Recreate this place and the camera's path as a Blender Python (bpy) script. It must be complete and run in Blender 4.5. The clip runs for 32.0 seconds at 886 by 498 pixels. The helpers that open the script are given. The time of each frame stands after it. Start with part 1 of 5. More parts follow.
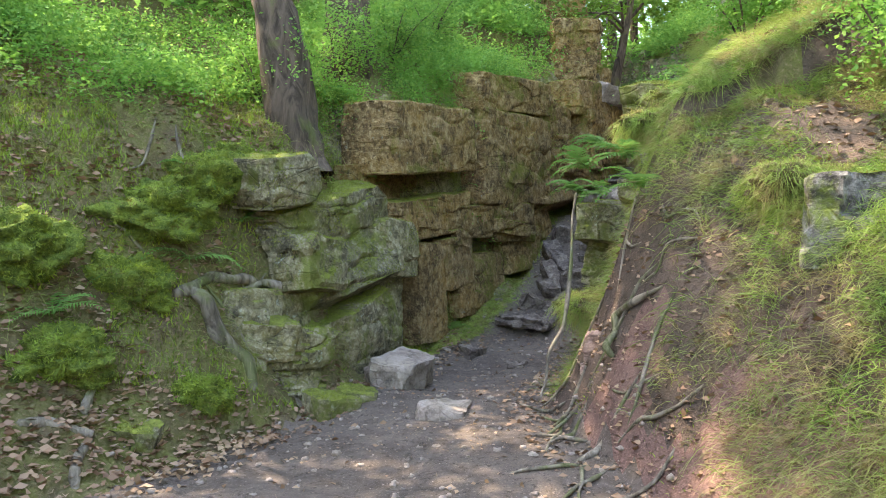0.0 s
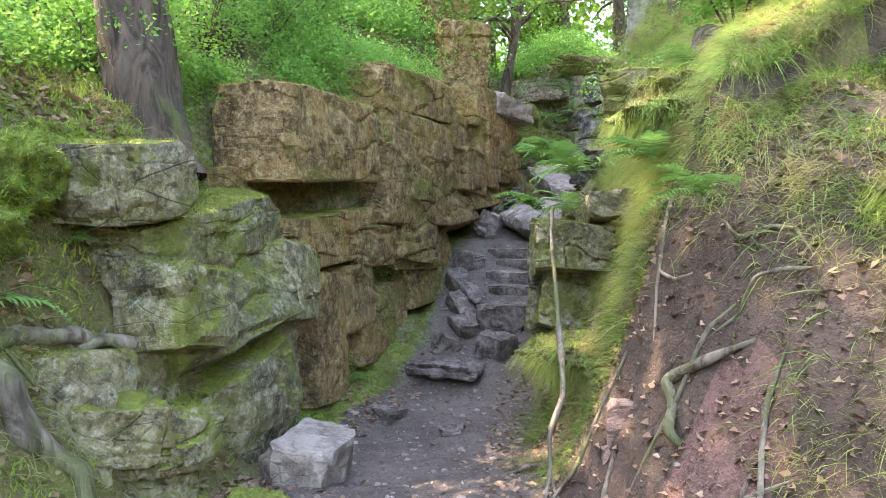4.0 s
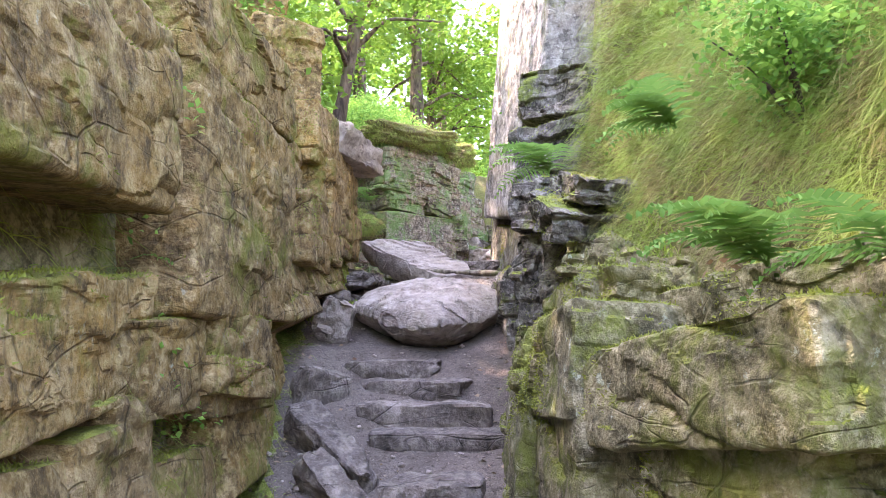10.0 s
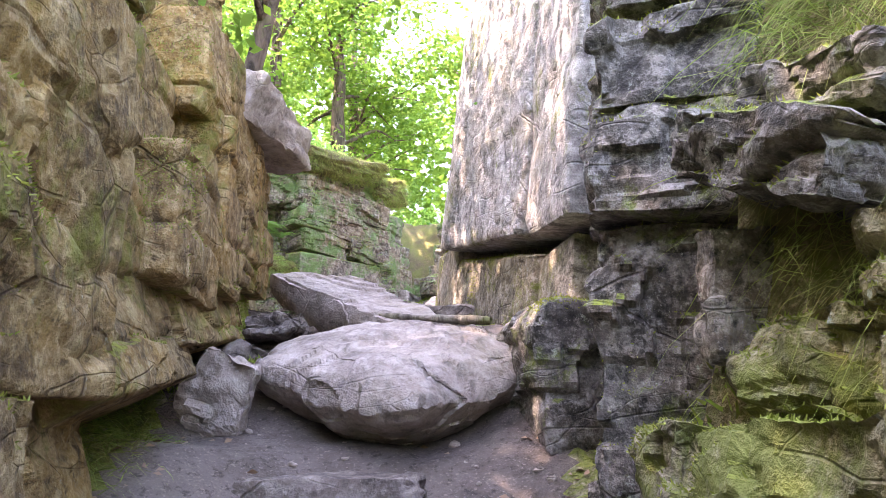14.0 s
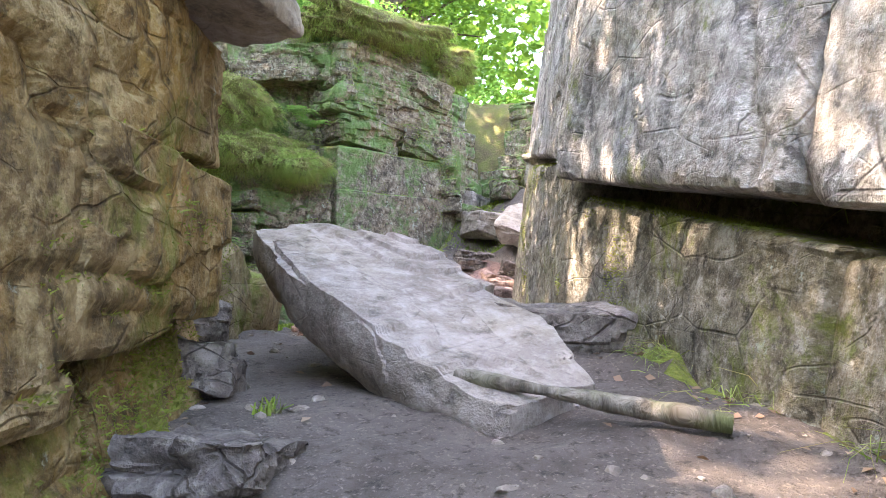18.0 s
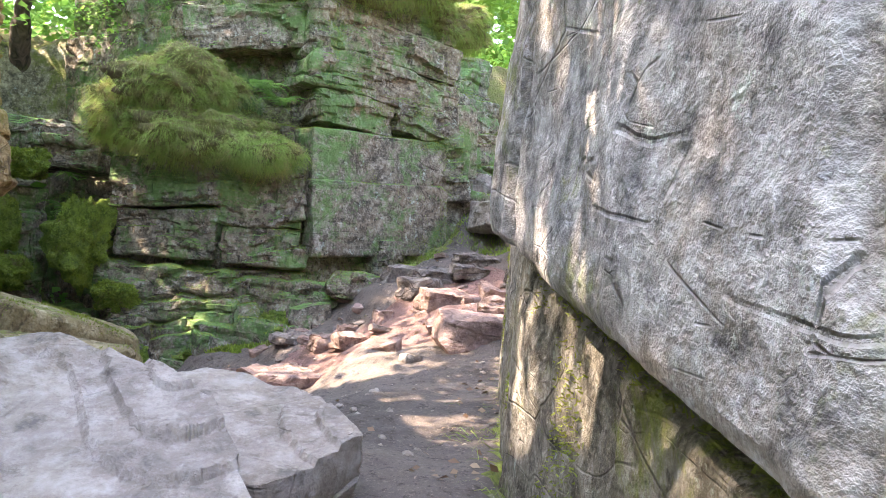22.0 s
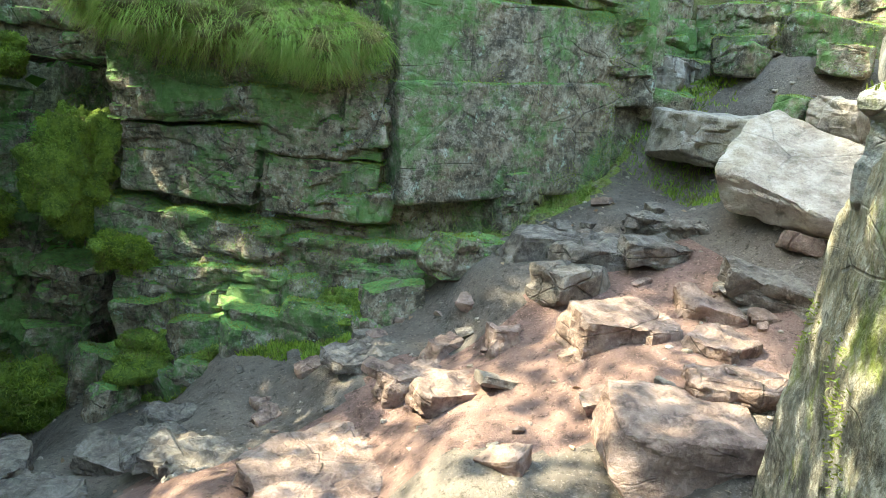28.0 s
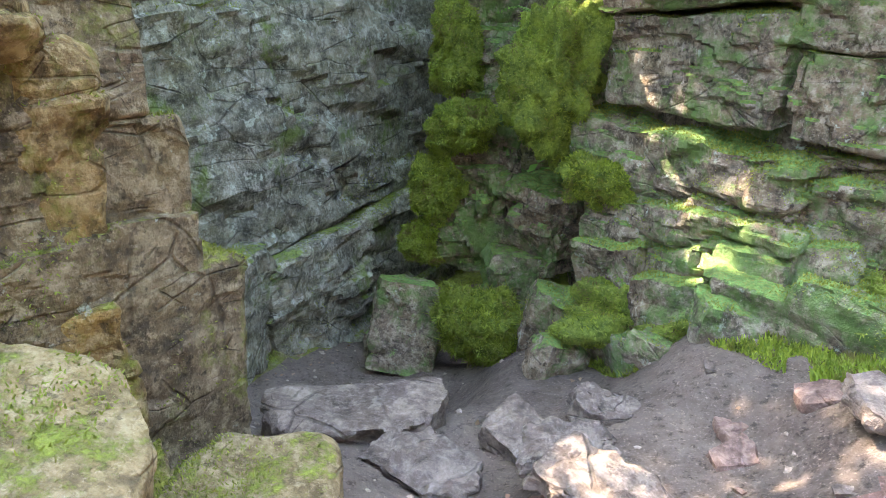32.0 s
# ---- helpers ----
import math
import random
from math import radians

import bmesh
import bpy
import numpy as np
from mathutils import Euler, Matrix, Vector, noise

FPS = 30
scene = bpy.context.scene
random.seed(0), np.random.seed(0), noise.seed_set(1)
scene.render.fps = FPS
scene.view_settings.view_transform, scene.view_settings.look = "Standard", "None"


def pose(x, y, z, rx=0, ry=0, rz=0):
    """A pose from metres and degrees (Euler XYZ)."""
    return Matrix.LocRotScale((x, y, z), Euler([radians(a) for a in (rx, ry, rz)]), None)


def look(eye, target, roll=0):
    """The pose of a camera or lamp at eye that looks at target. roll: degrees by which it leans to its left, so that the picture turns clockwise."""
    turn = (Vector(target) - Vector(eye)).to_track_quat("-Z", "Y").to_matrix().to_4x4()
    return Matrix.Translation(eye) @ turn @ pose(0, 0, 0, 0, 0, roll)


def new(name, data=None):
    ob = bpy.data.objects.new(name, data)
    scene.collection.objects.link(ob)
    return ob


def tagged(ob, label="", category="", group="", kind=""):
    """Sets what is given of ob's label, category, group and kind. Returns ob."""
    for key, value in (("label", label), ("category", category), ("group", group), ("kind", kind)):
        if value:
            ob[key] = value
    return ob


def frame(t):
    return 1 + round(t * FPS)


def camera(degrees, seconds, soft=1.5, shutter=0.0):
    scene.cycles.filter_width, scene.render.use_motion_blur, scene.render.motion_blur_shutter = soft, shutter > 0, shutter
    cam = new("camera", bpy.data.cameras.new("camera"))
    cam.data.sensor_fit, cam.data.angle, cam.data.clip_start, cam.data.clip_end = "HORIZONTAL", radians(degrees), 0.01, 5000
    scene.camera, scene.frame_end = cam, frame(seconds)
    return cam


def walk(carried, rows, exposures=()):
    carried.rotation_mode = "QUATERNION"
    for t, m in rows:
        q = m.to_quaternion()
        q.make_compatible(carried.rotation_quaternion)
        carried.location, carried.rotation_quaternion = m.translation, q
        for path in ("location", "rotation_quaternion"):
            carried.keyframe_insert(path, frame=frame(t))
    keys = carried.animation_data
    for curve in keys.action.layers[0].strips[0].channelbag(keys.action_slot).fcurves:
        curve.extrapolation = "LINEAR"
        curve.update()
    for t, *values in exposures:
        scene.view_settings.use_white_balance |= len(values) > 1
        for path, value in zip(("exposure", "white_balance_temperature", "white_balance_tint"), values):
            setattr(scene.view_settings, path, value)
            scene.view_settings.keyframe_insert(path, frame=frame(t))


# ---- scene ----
cam = camera(63.99, 32.0, soft=0.8)
EXPOSURES = [(0, 3.65, 7800, 12), (2.5, 3.85, 7500, 18), (6, 4.45, 7400, 19), (8, 4.68, 7450, 25), (10, 4.76, 7500, 30), (13, 4.87, 7500, 34), (17, 4.72, 7400, 20), (19, 4.72, 7400, 18), (22, 4.6, 7200, 18), (25, 4.5, 7300, 15), (28, 4.35, 7000, -11), (29, 4.8, 7100, -8), (30, 5.15, 7500, 11), (32, 5.4, 7600, 16)]
# seconds, eye x y z, turn x y z
PATH = [
    (0, 0.002, -0, 1.601, 87.01, 0, -0.03),
    (0.5, -0.168, 0.351, 1.577, 86.98, -0.15, -4.25),
    (1, -0.301, 0.693, 1.57, 87.49, -0.37, -7.58),
    (1.5, -0.394, 0.951, 1.597, 89.01, -0.28, -9.92),
    (2, -0.477, 1.079, 1.631, 90.84, 0.28, -11.52),
    (2.5, -0.548, 1.142, 1.664, 91.91, 0.81, -12.9),
    (4.5, -0.657, 2.266, 1.505, 86.65, -0.78, -13.48),
    (5, -0.687, 2.695, 1.472, 83.53, 0.08, -16.13),
    (5.5, -0.708, 3.113, 1.491, 81.43, -0.4, -19.63),
    (6, -0.823, 3.524, 1.465, 79.64, -0.27, -23.3),
    (6.5, -0.885, 3.881, 1.458, 77.23, 0.17, -26.99),
    (7, -0.887, 4.269, 1.481, 76.24, -0.04, -29.26),
    (7.5, -0.907, 4.619, 1.46, 76.9, -0.28, -30.58),
    (8, -0.843, 4.949, 1.451, 79.41, -0.36, -31.68),
    (8.5, -0.702, 5.282, 1.496, 84.12, -0.13, -32.6),
    (9, -0.593, 5.594, 1.558, 91.17, 0.55, -33.12),
    (9.5, -0.463, 5.868, 1.579, 95.38, 0.85, -33.48),
    (10, -0.279, 6.121, 1.589, 97.22, 0.46, -33.28),
    (10.5, -0.121, 6.399, 1.561, 98.13, 0.53, -33.94),
    (11, 0.056, 6.715, 1.562, 98.78, 0.71, -34.64),
    (11.5, 0.289, 7.066, 1.579, 99.53, 0.69, -35.13),
    (12, 0.405, 7.386, 1.547, 100.33, 0.42, -35.48),
    (12.5, 0.503, 7.727, 1.579, 101.19, 0.65, -37.1),
    (13, 0.685, 8.073, 1.595, 101.65, 0.51, -38.9),
    (13.5, 0.827, 8.37, 1.62, 102.09, 0.17, -40.22),
    (14, 0.973, 8.717, 1.704, 102.51, -0.13, -41.05),
    (14.5, 1.227, 9.004, 1.714, 102.56, -0.62, -41.34),
    (16.5, 2.215, 10.42, 2.34, 94.08, -0.47, -39.46),
    (17, 2.423, 10.63, 2.379, 93.72, -1.93, -37.77),
    (17.5, 2.541, 10.999, 2.457, 92.67, -2.46, -36.15),
    (18, 2.64, 11.163, 2.705, 92.08, -1.62, -36.72),
    (18.5, 2.813, 11.216, 2.774, 92.51, -1.24, -38.13),
    (19, 3.036, 11.299, 2.887, 93.99, -1.51, -39.16),
    (19.5, 3.196, 11.458, 2.911, 94.46, -1.37, -39.47),
    (20, 3.372, 11.604, 2.973, 94.48, -1.44, -39.38),
    (20.5, 3.612, 11.689, 3.015, 94.48, -1.19, -38.33),
    (21, 3.806, 11.815, 3.005, 94.03, -1.8, -34.78),
    (21.5, 4.034, 11.951, 3.169, 92.91, -3.5, -26.89),
    (22, 4.273, 12.156, 3.321, 88.57, -1.73, -32.09),
    (22.5, 4.406, 12.48, 3.432, 86.48, -0.34, -25.03),
    (23, 4.444, 12.738, 3.455, 84.32, 0.12, -23.73),
    (23.5, 4.542, 12.926, 3.534, 83.79, 0.2, -27.32),
    (24, 4.738, 13.16, 3.569, 83.72, 0.04, -28.41),
    (24.5, 4.865, 13.348, 3.592, 83.4, 0.35, -26.93),
    (25, 4.993, 13.606, 3.588, 82.6, 0.56, -25.58),
    (25.5, 5.114, 13.867, 3.576, 81.46, 0.35, -26.56),
    (27.5, 5.693, 14.88, 3.972, 76.87, -2.04, -27.17),
    (28, 5.822, 15.072, 3.97, 76.08, -2.17, -21.06),
    (28.5, 5.891, 15.28, 3.927, 75.38, -1.32, -13.72),
    (29, 5.935, 15.458, 3.894, 75.5, -0.8, -5.39),
    (29.5, 5.964, 15.577, 3.871, 75.39, -0.34, 1.58),
    (30, 5.972, 15.682, 3.835, 74.66, 0.47, 5.19),
    (30.5, 5.998, 15.816, 3.78, 73.86, 1.55, 7.12),
    (31, 6.051, 16.058, 3.683, 73.21, 1.65, 9.25),
    (31.5, 6.086, 16.332, 3.621, 71.92, 1.24, 14.42),
    (32, 6.109, 16.612, 3.594, 70.84, 1.65, 20.06),
]
walk(cam, [(r[0], pose(*r[1:])) for r in PATH], exposures=EXPOSURES)

# ---- light ----
SUN_FROM = Vector((-0.62, 0.30, 0.85)).normalized()
world = bpy.data.worlds.new("sky")
scene.world = world
world.use_nodes = True
sky = world.node_tree.nodes.new("ShaderNodeTexSky")
sky.sky_type, sky.sun_disc = "NISHITA", False
sky.sun_elevation = math.asin(SUN_FROM.z)
sky.sun_rotation = math.atan2(SUN_FROM.x, SUN_FROM.y)
world.node_tree.nodes["Background"].inputs["Strength"].default_value = 0.15
world.node_tree.links.new(sky.outputs[0], world.node_tree.nodes["Background"].inputs["Color"])
sun = new("sun", bpy.data.lights.new("sun", "SUN"))
sun.data.energy, sun.data.angle, sun.data.color = 1.55, radians(0.5), (1.0, 0.93, 0.82)
sun.matrix_world = look(SUN_FROM * 50, (0, 0, 0))


# ---- numbers: noise ----
def _hash(i, j, k, seed):
    h = (i * 374761393 + j * 668265263 + k * 2147483647 + seed * 974711) & 0xFFFFFFFF
    h = ((h ^ (h >> 13)) * 1274126177) & 0xFFFFFFFF
    return ((h ^ (h >> 16)) & 0xFFFF) / 65535.0 * 2 - 1


def vnoise(p, seed=0):
    """Smooth value noise in -1..1 at the points p (n x 3)."""
    f = np.floor(p).astype(np.int64)
    w = p - f
    w = w * w * (3 - 2 * w)
    out = 0
    for a in (0, 1):
        for b in (0, 1):
            for c in (0, 1):
                k = (w[:, 0] if a else 1 - w[:, 0]) * (w[:, 1] if b else 1 - w[:, 1]) * (w[:, 2] if c else 1 - w[:, 2])
                out = out + k * _hash(f[:, 0] + a, f[:, 1] + b, f[:, 2] + c, seed)
    return out


def fbm(p, octaves=3, seed=0):
    out, amp = 0, 1.0
    for o in range(octaves):
        out = out + amp * vnoise(p * 2.0 ** o + 17.3 * o, seed + o)
        amp *= 0.5
    return out


def mesh_from(name, verts, faces, material, smooth=None):
    """A mesh from arrays; all faces have the same number of corners. smooth: degrees past which an edge stays sharp."""
    verts, faces = np.asarray(verts, np.float32), np.asarray(faces, np.int32)
    me = bpy.data.meshes.new(name)
    me.vertices.add(len(verts))
    me.vertices.foreach_set("co", verts.ravel())
    k = faces.shape[1]
    me.loops.add(faces.size)
    me.loops.foreach_set("vertex_index", faces.ravel())
    me.polygons.add(len(faces))
    me.polygons.foreach_set("loop_start", np.arange(0, faces.size, k, dtype=np.int32))
    me.update(calc_edges=True)
    if smooth is not None:
        me.polygons.foreach_set("use_smooth", np.ones(len(faces), bool))
        if smooth < 180:
            me.set_sharp_from_angle(angle=radians(smooth))
    if material:
        me.materials.append(material)
    return me


def part(name, me, parent, m=None, label=""):
    """Links a mesh as one object under a thing; m is its pose in the world."""
    ob = new(name, me)
    if parent:
        ob.parent = parent
        ob.matrix_parent_inverse = parent.matrix_basis.inverted()
    ob.matrix_basis = m or Matrix()
    return tagged(ob, label)


def group_root(name, at, label, category, kind="", group=""):
    ob = new(name)
    ob.empty_display_size = 0.2
    ob.matrix_basis = Matrix.Translation(at)
    return tagged(ob, label, category, group, kind)


# ---- materials ----
class Nodes:
    """A small helper to wire a node material."""

    def __init__(self, name, rough=0.85):
        self.mat = bpy.data.materials.new(name)
        self.mat.use_nodes = True
        self.t = self.mat.node_tree
        self.b = self.t.nodes["Principled BSDF"]
        self.b.inputs["Roughness"].default_value = rough
        self.b.inputs["Specular IOR Level"].default_value = 0.25

    def n(self, kind, **sets):
        node = self.t.nodes.new(kind)
        for k, v in sets.items():
            node.inputs[k].default_value = v
        return node

    def link(self, a, b):
        self.t.links.new(a, b)

    def noise(self, scale, detail=4.0, rough=0.6, coords=None, distort=0.0):
        node = self.n("ShaderNodeTexNoise", Scale=scale, Detail=detail, Roughness=rough, Distortion=distort)
        self.link(coords or self.coords(), node.inputs["Vector"])
        return node.outputs["Fac"]

    def coords(self, stretch=None):
        g = self.n("ShaderNodeNewGeometry").outputs["Position"]
        if stretch:
            m = self.n("ShaderNodeMapping", Scale=stretch)
            self.link(g, m.inputs["Vector"])
            return m.outputs[0]
        return g

    def span(self, value, lo, hi, a=0.0, b=1.0):
        node = self.n("ShaderNodeMapRange", **{"From Min": lo, "From Max": hi, "To Min": a, "To Max": b})
        self.link(value, node.inputs["Value"])
        return node.outputs[0]

    def math(self, op, a, b):
        node = self.n("ShaderNodeMath")
        node.operation = op
        for i, v in enumerate((a, b)):
            if isinstance(v, (int, float)):
                node.inputs[i].default_value = v
            else:
                self.link(v, node.inputs[i])
        return node.outputs[0]

    def mix(self, fac, a, b, blend="MIX"):
        node = self.n("ShaderNodeMix")
        node.data_type, node.blend_type = "RGBA", blend
        for sock, v in ((node.inputs[0], fac), (node.inputs[6], a), (node.inputs[7], b)):
            if isinstance(v, (int, float)):
                sock.default_value = v
            elif isinstance(v, tuple):
                sock.default_value = (*v, 1.0)
            else:
                self.link(v, sock)
        return node.outputs[2]

    def fractures(self, dip):
        """Thin angular cracks between bed-shaped cells, here and there."""
        bend = self.n("ShaderNodeTexNoise", Scale=1.6, Detail=1.0)
        self.link(self.coords(), bend.inputs["Vector"])
        shift = self.n("ShaderNodeVectorMath")
        shift.operation = "MULTIPLY_ADD"
        shift.inputs[1].default_value = (0.22, 0.22, 0.10)
        self.link(bend.outputs["Color"], shift.inputs[0])
        self.link(self.coords(), shift.inputs[2])
        out = None
        for scale, wide, lo, stretch in ((1.3, 0.013, 0.46, 1.9), (3.1, 0.018, 0.55, 2.4)):
            place = self.n("ShaderNodeMapping", Rotation=(radians(dip), 0, 0), Scale=(1.0, 1.0, stretch))
            self.link(shift.outputs[0], place.inputs["Vector"])
            cell = self.n("ShaderNodeTexVoronoi", Scale=scale)
            cell.feature = "DISTANCE_TO_EDGE"
            self.link(place.outputs[0], cell.inputs["Vector"])
            line = self.span(cell.outputs["Distance"], 0.004, wide, 1.0, 0.0)
            line = self.math("MULTIPLY", line, self.span(self.noise(1.6 * scale, 3), lo, lo + 0.08))
            out = line if out is None else self.math("MAXIMUM", out, line)
        return out

    def up(self):
        x = self.n("ShaderNodeSeparateXYZ")
        self.link(self.n("ShaderNodeNewGeometry").outputs["Normal"], x.inputs[0])
        return x.outputs[2]

    def done(self, colour, bump=None, strength=0.5, dist=0.02):
        self.link(colour, self.b.inputs["Base Color"])
        if bump is not None:
            node = self.n("ShaderNodeBump", Strength=strength, Distance=dist)
            self.link(bump, node.inputs["Height"])
            self.link(node.outputs[0], self.b.inputs["Normal"])
        return self.mat


def rock_material(name, dark, mid, light, stain, moss=0.5, lichen=0.3, moss_col=(0.10, 0.13, 0.025), algae=0.0, grain=1.0, cracks=0.4, dip=0.0):
    """Weathered sandstone: bedded grain, stains, cracks, pale lichen and moss where it faces up. dip: slant of the beds in degrees."""
    k = Nodes(name, 0.9)
    rnd = k.n("ShaderNodeObjectInfo").outputs["Random"]
    big = k.noise(1.1, 5, 0.62)
    turn = k.n("ShaderNodeMapping", Rotation=(radians(dip), 0, 0), Scale=(1.0, 1.0, 2.4))
    k.link(k.coords(), turn.inputs["Vector"])
    beds = k.noise(2.4, 5, 0.62, turn.outputs[0])
    blotch = k.noise(7.5, 6, 0.68)
    fine = k.noise(30, 4, 0.65)
    c = k.mix(k.span(beds, 0.36, 0.64), dark, mid)
    c = k.mix(k.math("MULTIPLY", k.span(big, 0.45, 0.70), 0.85), c, stain)
    c = k.mix(k.span(blotch, 0.50, 0.66, 0.0, 0.85), c, light)
    c = k.mix(k.span(blotch, 0.34, 0.46, 0.8, 0.0), c, tuple(v * 0.55 for v in dark))
    c = k.mix(k.span(fine, 0.5, 0.66, 0.0, 0.5 * grain), c, light)
    c = k.mix(0.30, c, k.mix(rnd, dark, light), "OVERLAY")
    grit, grain2 = k.noise(70, 4, 0.75), k.noise(11, 5, 0.70)
    c = k.mix(k.span(grain2, 0.36, 0.47, 0.75 * grain, 0.0), c, tuple(v * 0.45 for v in dark))
    c = k.mix(k.span(grain2, 0.55, 0.63, 0.0, 0.5 * grain), c, tuple(min(0.8, v * 1.15) for v in light))
    c = k.mix(k.span(grit, 0.58, 0.68, 0.0, 0.4 * grain), c, tuple(min(0.8, v * 1.3) for v in light))
    broken = k.fractures(dip)
    c = k.mix(k.math("MULTIPLY", broken, 0.85 * cracks), c, tuple(v * 0.25 for v in dark))
    pits = k.noise(19, 5, 0.7)
    c = k.mix(k.span(pits, 0.32, 0.43, 0.9 * grain, 0.0), c, tuple(v * 0.3 for v in dark))
    seam = k.n("ShaderNodeMapping", Rotation=(radians(dip), 0, 0), Scale=(0.8, 0.8, 2.6))
    k.link(k.coords(), seam.inputs["Vector"])
    level = k.noise(0.9, 3, 0.4, seam.outputs[0])
    thin = k.math("ABSOLUTE", k.math("SUBTRACT", level, 0.5), 0)
    cross = k.math("ABSOLUTE", k.math("SUBTRACT", k.noise(0.55, 3, 0.42, k.coords((1.0, 1.0, 0.45))), 0.52), 0)
    split_line = k.math("MAXIMUM", k.span(thin, 0.001, 0.006, 1.0, 0.0), k.span(cross, 0.0005, 0.003, 1.0, 0.0))
    split_line = k.math("MULTIPLY", split_line, k.span(k.noise(2.1, 3), 0.42, 0.5, 0, cracks))
    c = k.mix(k.math("MULTIPLY", split_line, 0.75), c, tuple(v * 0.3 for v in dark))
    speck = k.noise(9, 6, 0.75)
    c = k.mix(k.span(speck, 0.66 - 0.1 * lichen, 0.72 - 0.1 * lichen, 0, 0.75 * max(0, min(1, lichen * 2))), c, (0.40, 0.43, 0.36))
    tuft = k.noise(16, 5, 0.75)
    if algae:
        film = k.math("ADD", k.noise(1.7, 7, 0.7, None, 0.5), k.span(tuft, 0.3, 0.7, -0.07, 0.07))
        film = k.span(film, 0.62 - 0.25 * algae, 0.72 - 0.2 * algae, 0, 0.85)
        c = k.mix(film, c, k.mix(blotch, tuple(v * 0.35 for v in moss_col), tuple(v * 1.5 for v in moss_col)))
    m = k.math("ADD", k.math("MULTIPLY", k.up(), 0.42), k.noise(2.6, 6, 0.72))
    m = k.math("ADD", m, k.span(tuft, 0.3, 0.7, -0.12, 0.12))
    m = k.span(m, 0.92 - 0.36 * moss, 1.05 - 0.36 * moss)
    mc = k.mix(k.span(tuft, 0.3, 0.7), tuple(v * 0.35 for v in moss_col), tuple(v * 1.7 for v in moss_col))
    mc = k.mix(k.span(k.noise(60, 3), 0.45, 0.65, 0, 0.6), mc, (0.20, 0.20, 0.05))
    c = k.mix(m, c, mc)
    h = k.math("ADD", k.math("MULTIPLY", beds, 0.5), k.math("MULTIPLY", fine, 0.55))
    h = k.math("ADD", h, k.math("MULTIPLY", k.math("ADD", pits, blotch), 0.75))
    h = k.math("ADD", h, k.math("ADD", k.math("MULTIPLY", grain2, 0.9), k.math("MULTIPLY", grit, 0.2)))
    h = k.math("SUBTRACT", h, k.math("ADD", k.math("MULTIPLY", split_line, 0.9), k.math("MULTIPLY", broken, 1.6 * cracks)))
    h = k.math("ADD", h, k.math("MULTIPLY", k.math("MULTIPLY", m, tuft), 1.2))
    return k.done(c, h, 0.9, 0.020)


ROCK_OCHRE = rock_material("ochre sandstone", (0.115, 0.075, 0.036), (0.30, 0.20, 0.095), (0.43, 0.325, 0.18), (0.36, 0.215, 0.055), 0.28, 0.3, (0.15, 0.15, 0.025), 0.36, 0.8)
ROCK_MOSSY = rock_material("mossy sandstone", (0.095, 0.085, 0.055), (0.26, 0.225, 0.145), (0.43, 0.385, 0.27), (0.22, 0.19, 0.07), 0.46, 0.5, (0.14, 0.16, 0.028), 0.50, 0.8)
ROCK_GREY = rock_material("grey sandstone", (0.13, 0.122, 0.118), (0.34, 0.315, 0.295), (0.50, 0.47, 0.44), (0.36, 0.30, 0.23), 0.0, 0.45, (0.14, 0.16, 0.03), 0.15, 0.6)
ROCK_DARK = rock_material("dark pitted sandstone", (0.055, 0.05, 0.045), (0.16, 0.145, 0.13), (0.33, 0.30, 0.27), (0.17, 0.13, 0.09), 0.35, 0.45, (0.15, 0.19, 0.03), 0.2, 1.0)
ROCK_CLEFT = rock_material("grey-green slanting sandstone", (0.10, 0.10, 0.08), (0.29, 0.27, 0.205), (0.42, 0.41, 0.35), (0.22, 0.21, 0.13), 0.25, 0.85, (0.12, 0.17, 0.04), 0.25, 0.8, 0.5, 32)
ROCK_LEDGE = rock_material("grey-brown sandstone", (0.11, 0.095, 0.075), (0.27, 0.235, 0.19), (0.42, 0.38, 0.32), (0.26, 0.21, 0.12), 0.22, 0.45, (0.16, 0.18, 0.03), 0.28, 0.8)
ROCK_WET = rock_material("dark damp sandstone", (0.10, 0.083, 0.065), (0.25, 0.195, 0.145), (0.40, 0.34, 0.27), (0.27, 0.18, 0.11), 0.5, 0.65, (0.11, 0.20, 0.055), 0.61, 1.0)
ROCK_WORN = rock_material("worn pale sandstone", (0.24, 0.195, 0.165), (0.38, 0.315, 0.27), (0.48, 0.41, 0.36), (0.34, 0.28, 0.20), -1.0, -0.5, grain=0.30, cracks=0.2)
ROCK_RED = rock_material("reddish sandstone", (0.15, 0.098, 0.082), (0.29, 0.20, 0.165), (0.39, 0.28, 0.235), (0.24, 0.165, 0.13), -1.0, -0.5, grain=0.5, cracks=0.3)
ROCK_TAN = rock_material("tan sandstone", (0.16, 0.115, 0.06), (0.29, 0.22, 0.12), (0.40, 0.32, 0.20), (0.28, 0.20, 0.09), 0.06, 0.1, (0.15, 0.17, 0.03), 0.28, 0.7)
ROCK_BROWN = rock_material("brown bedded sandstone", (0.085, 0.064, 0.042), (0.21, 0.155, 0.098), (0.34, 0.27, 0.18), (0.20, 0.14, 0.065), 0.10, 0.35, (0.14, 0.15, 0.03), 0.25, 0.9, 0.5, 14)
ROCK_STEP = rock_material("dark trodden stone", (0.105, 0.083, 0.072), (0.21, 0.17, 0.145), (0.34, 0.285, 0.245), (0.18, 0.14, 0.11), -1.0, -0.5, grain=0.5, cracks=0.5)


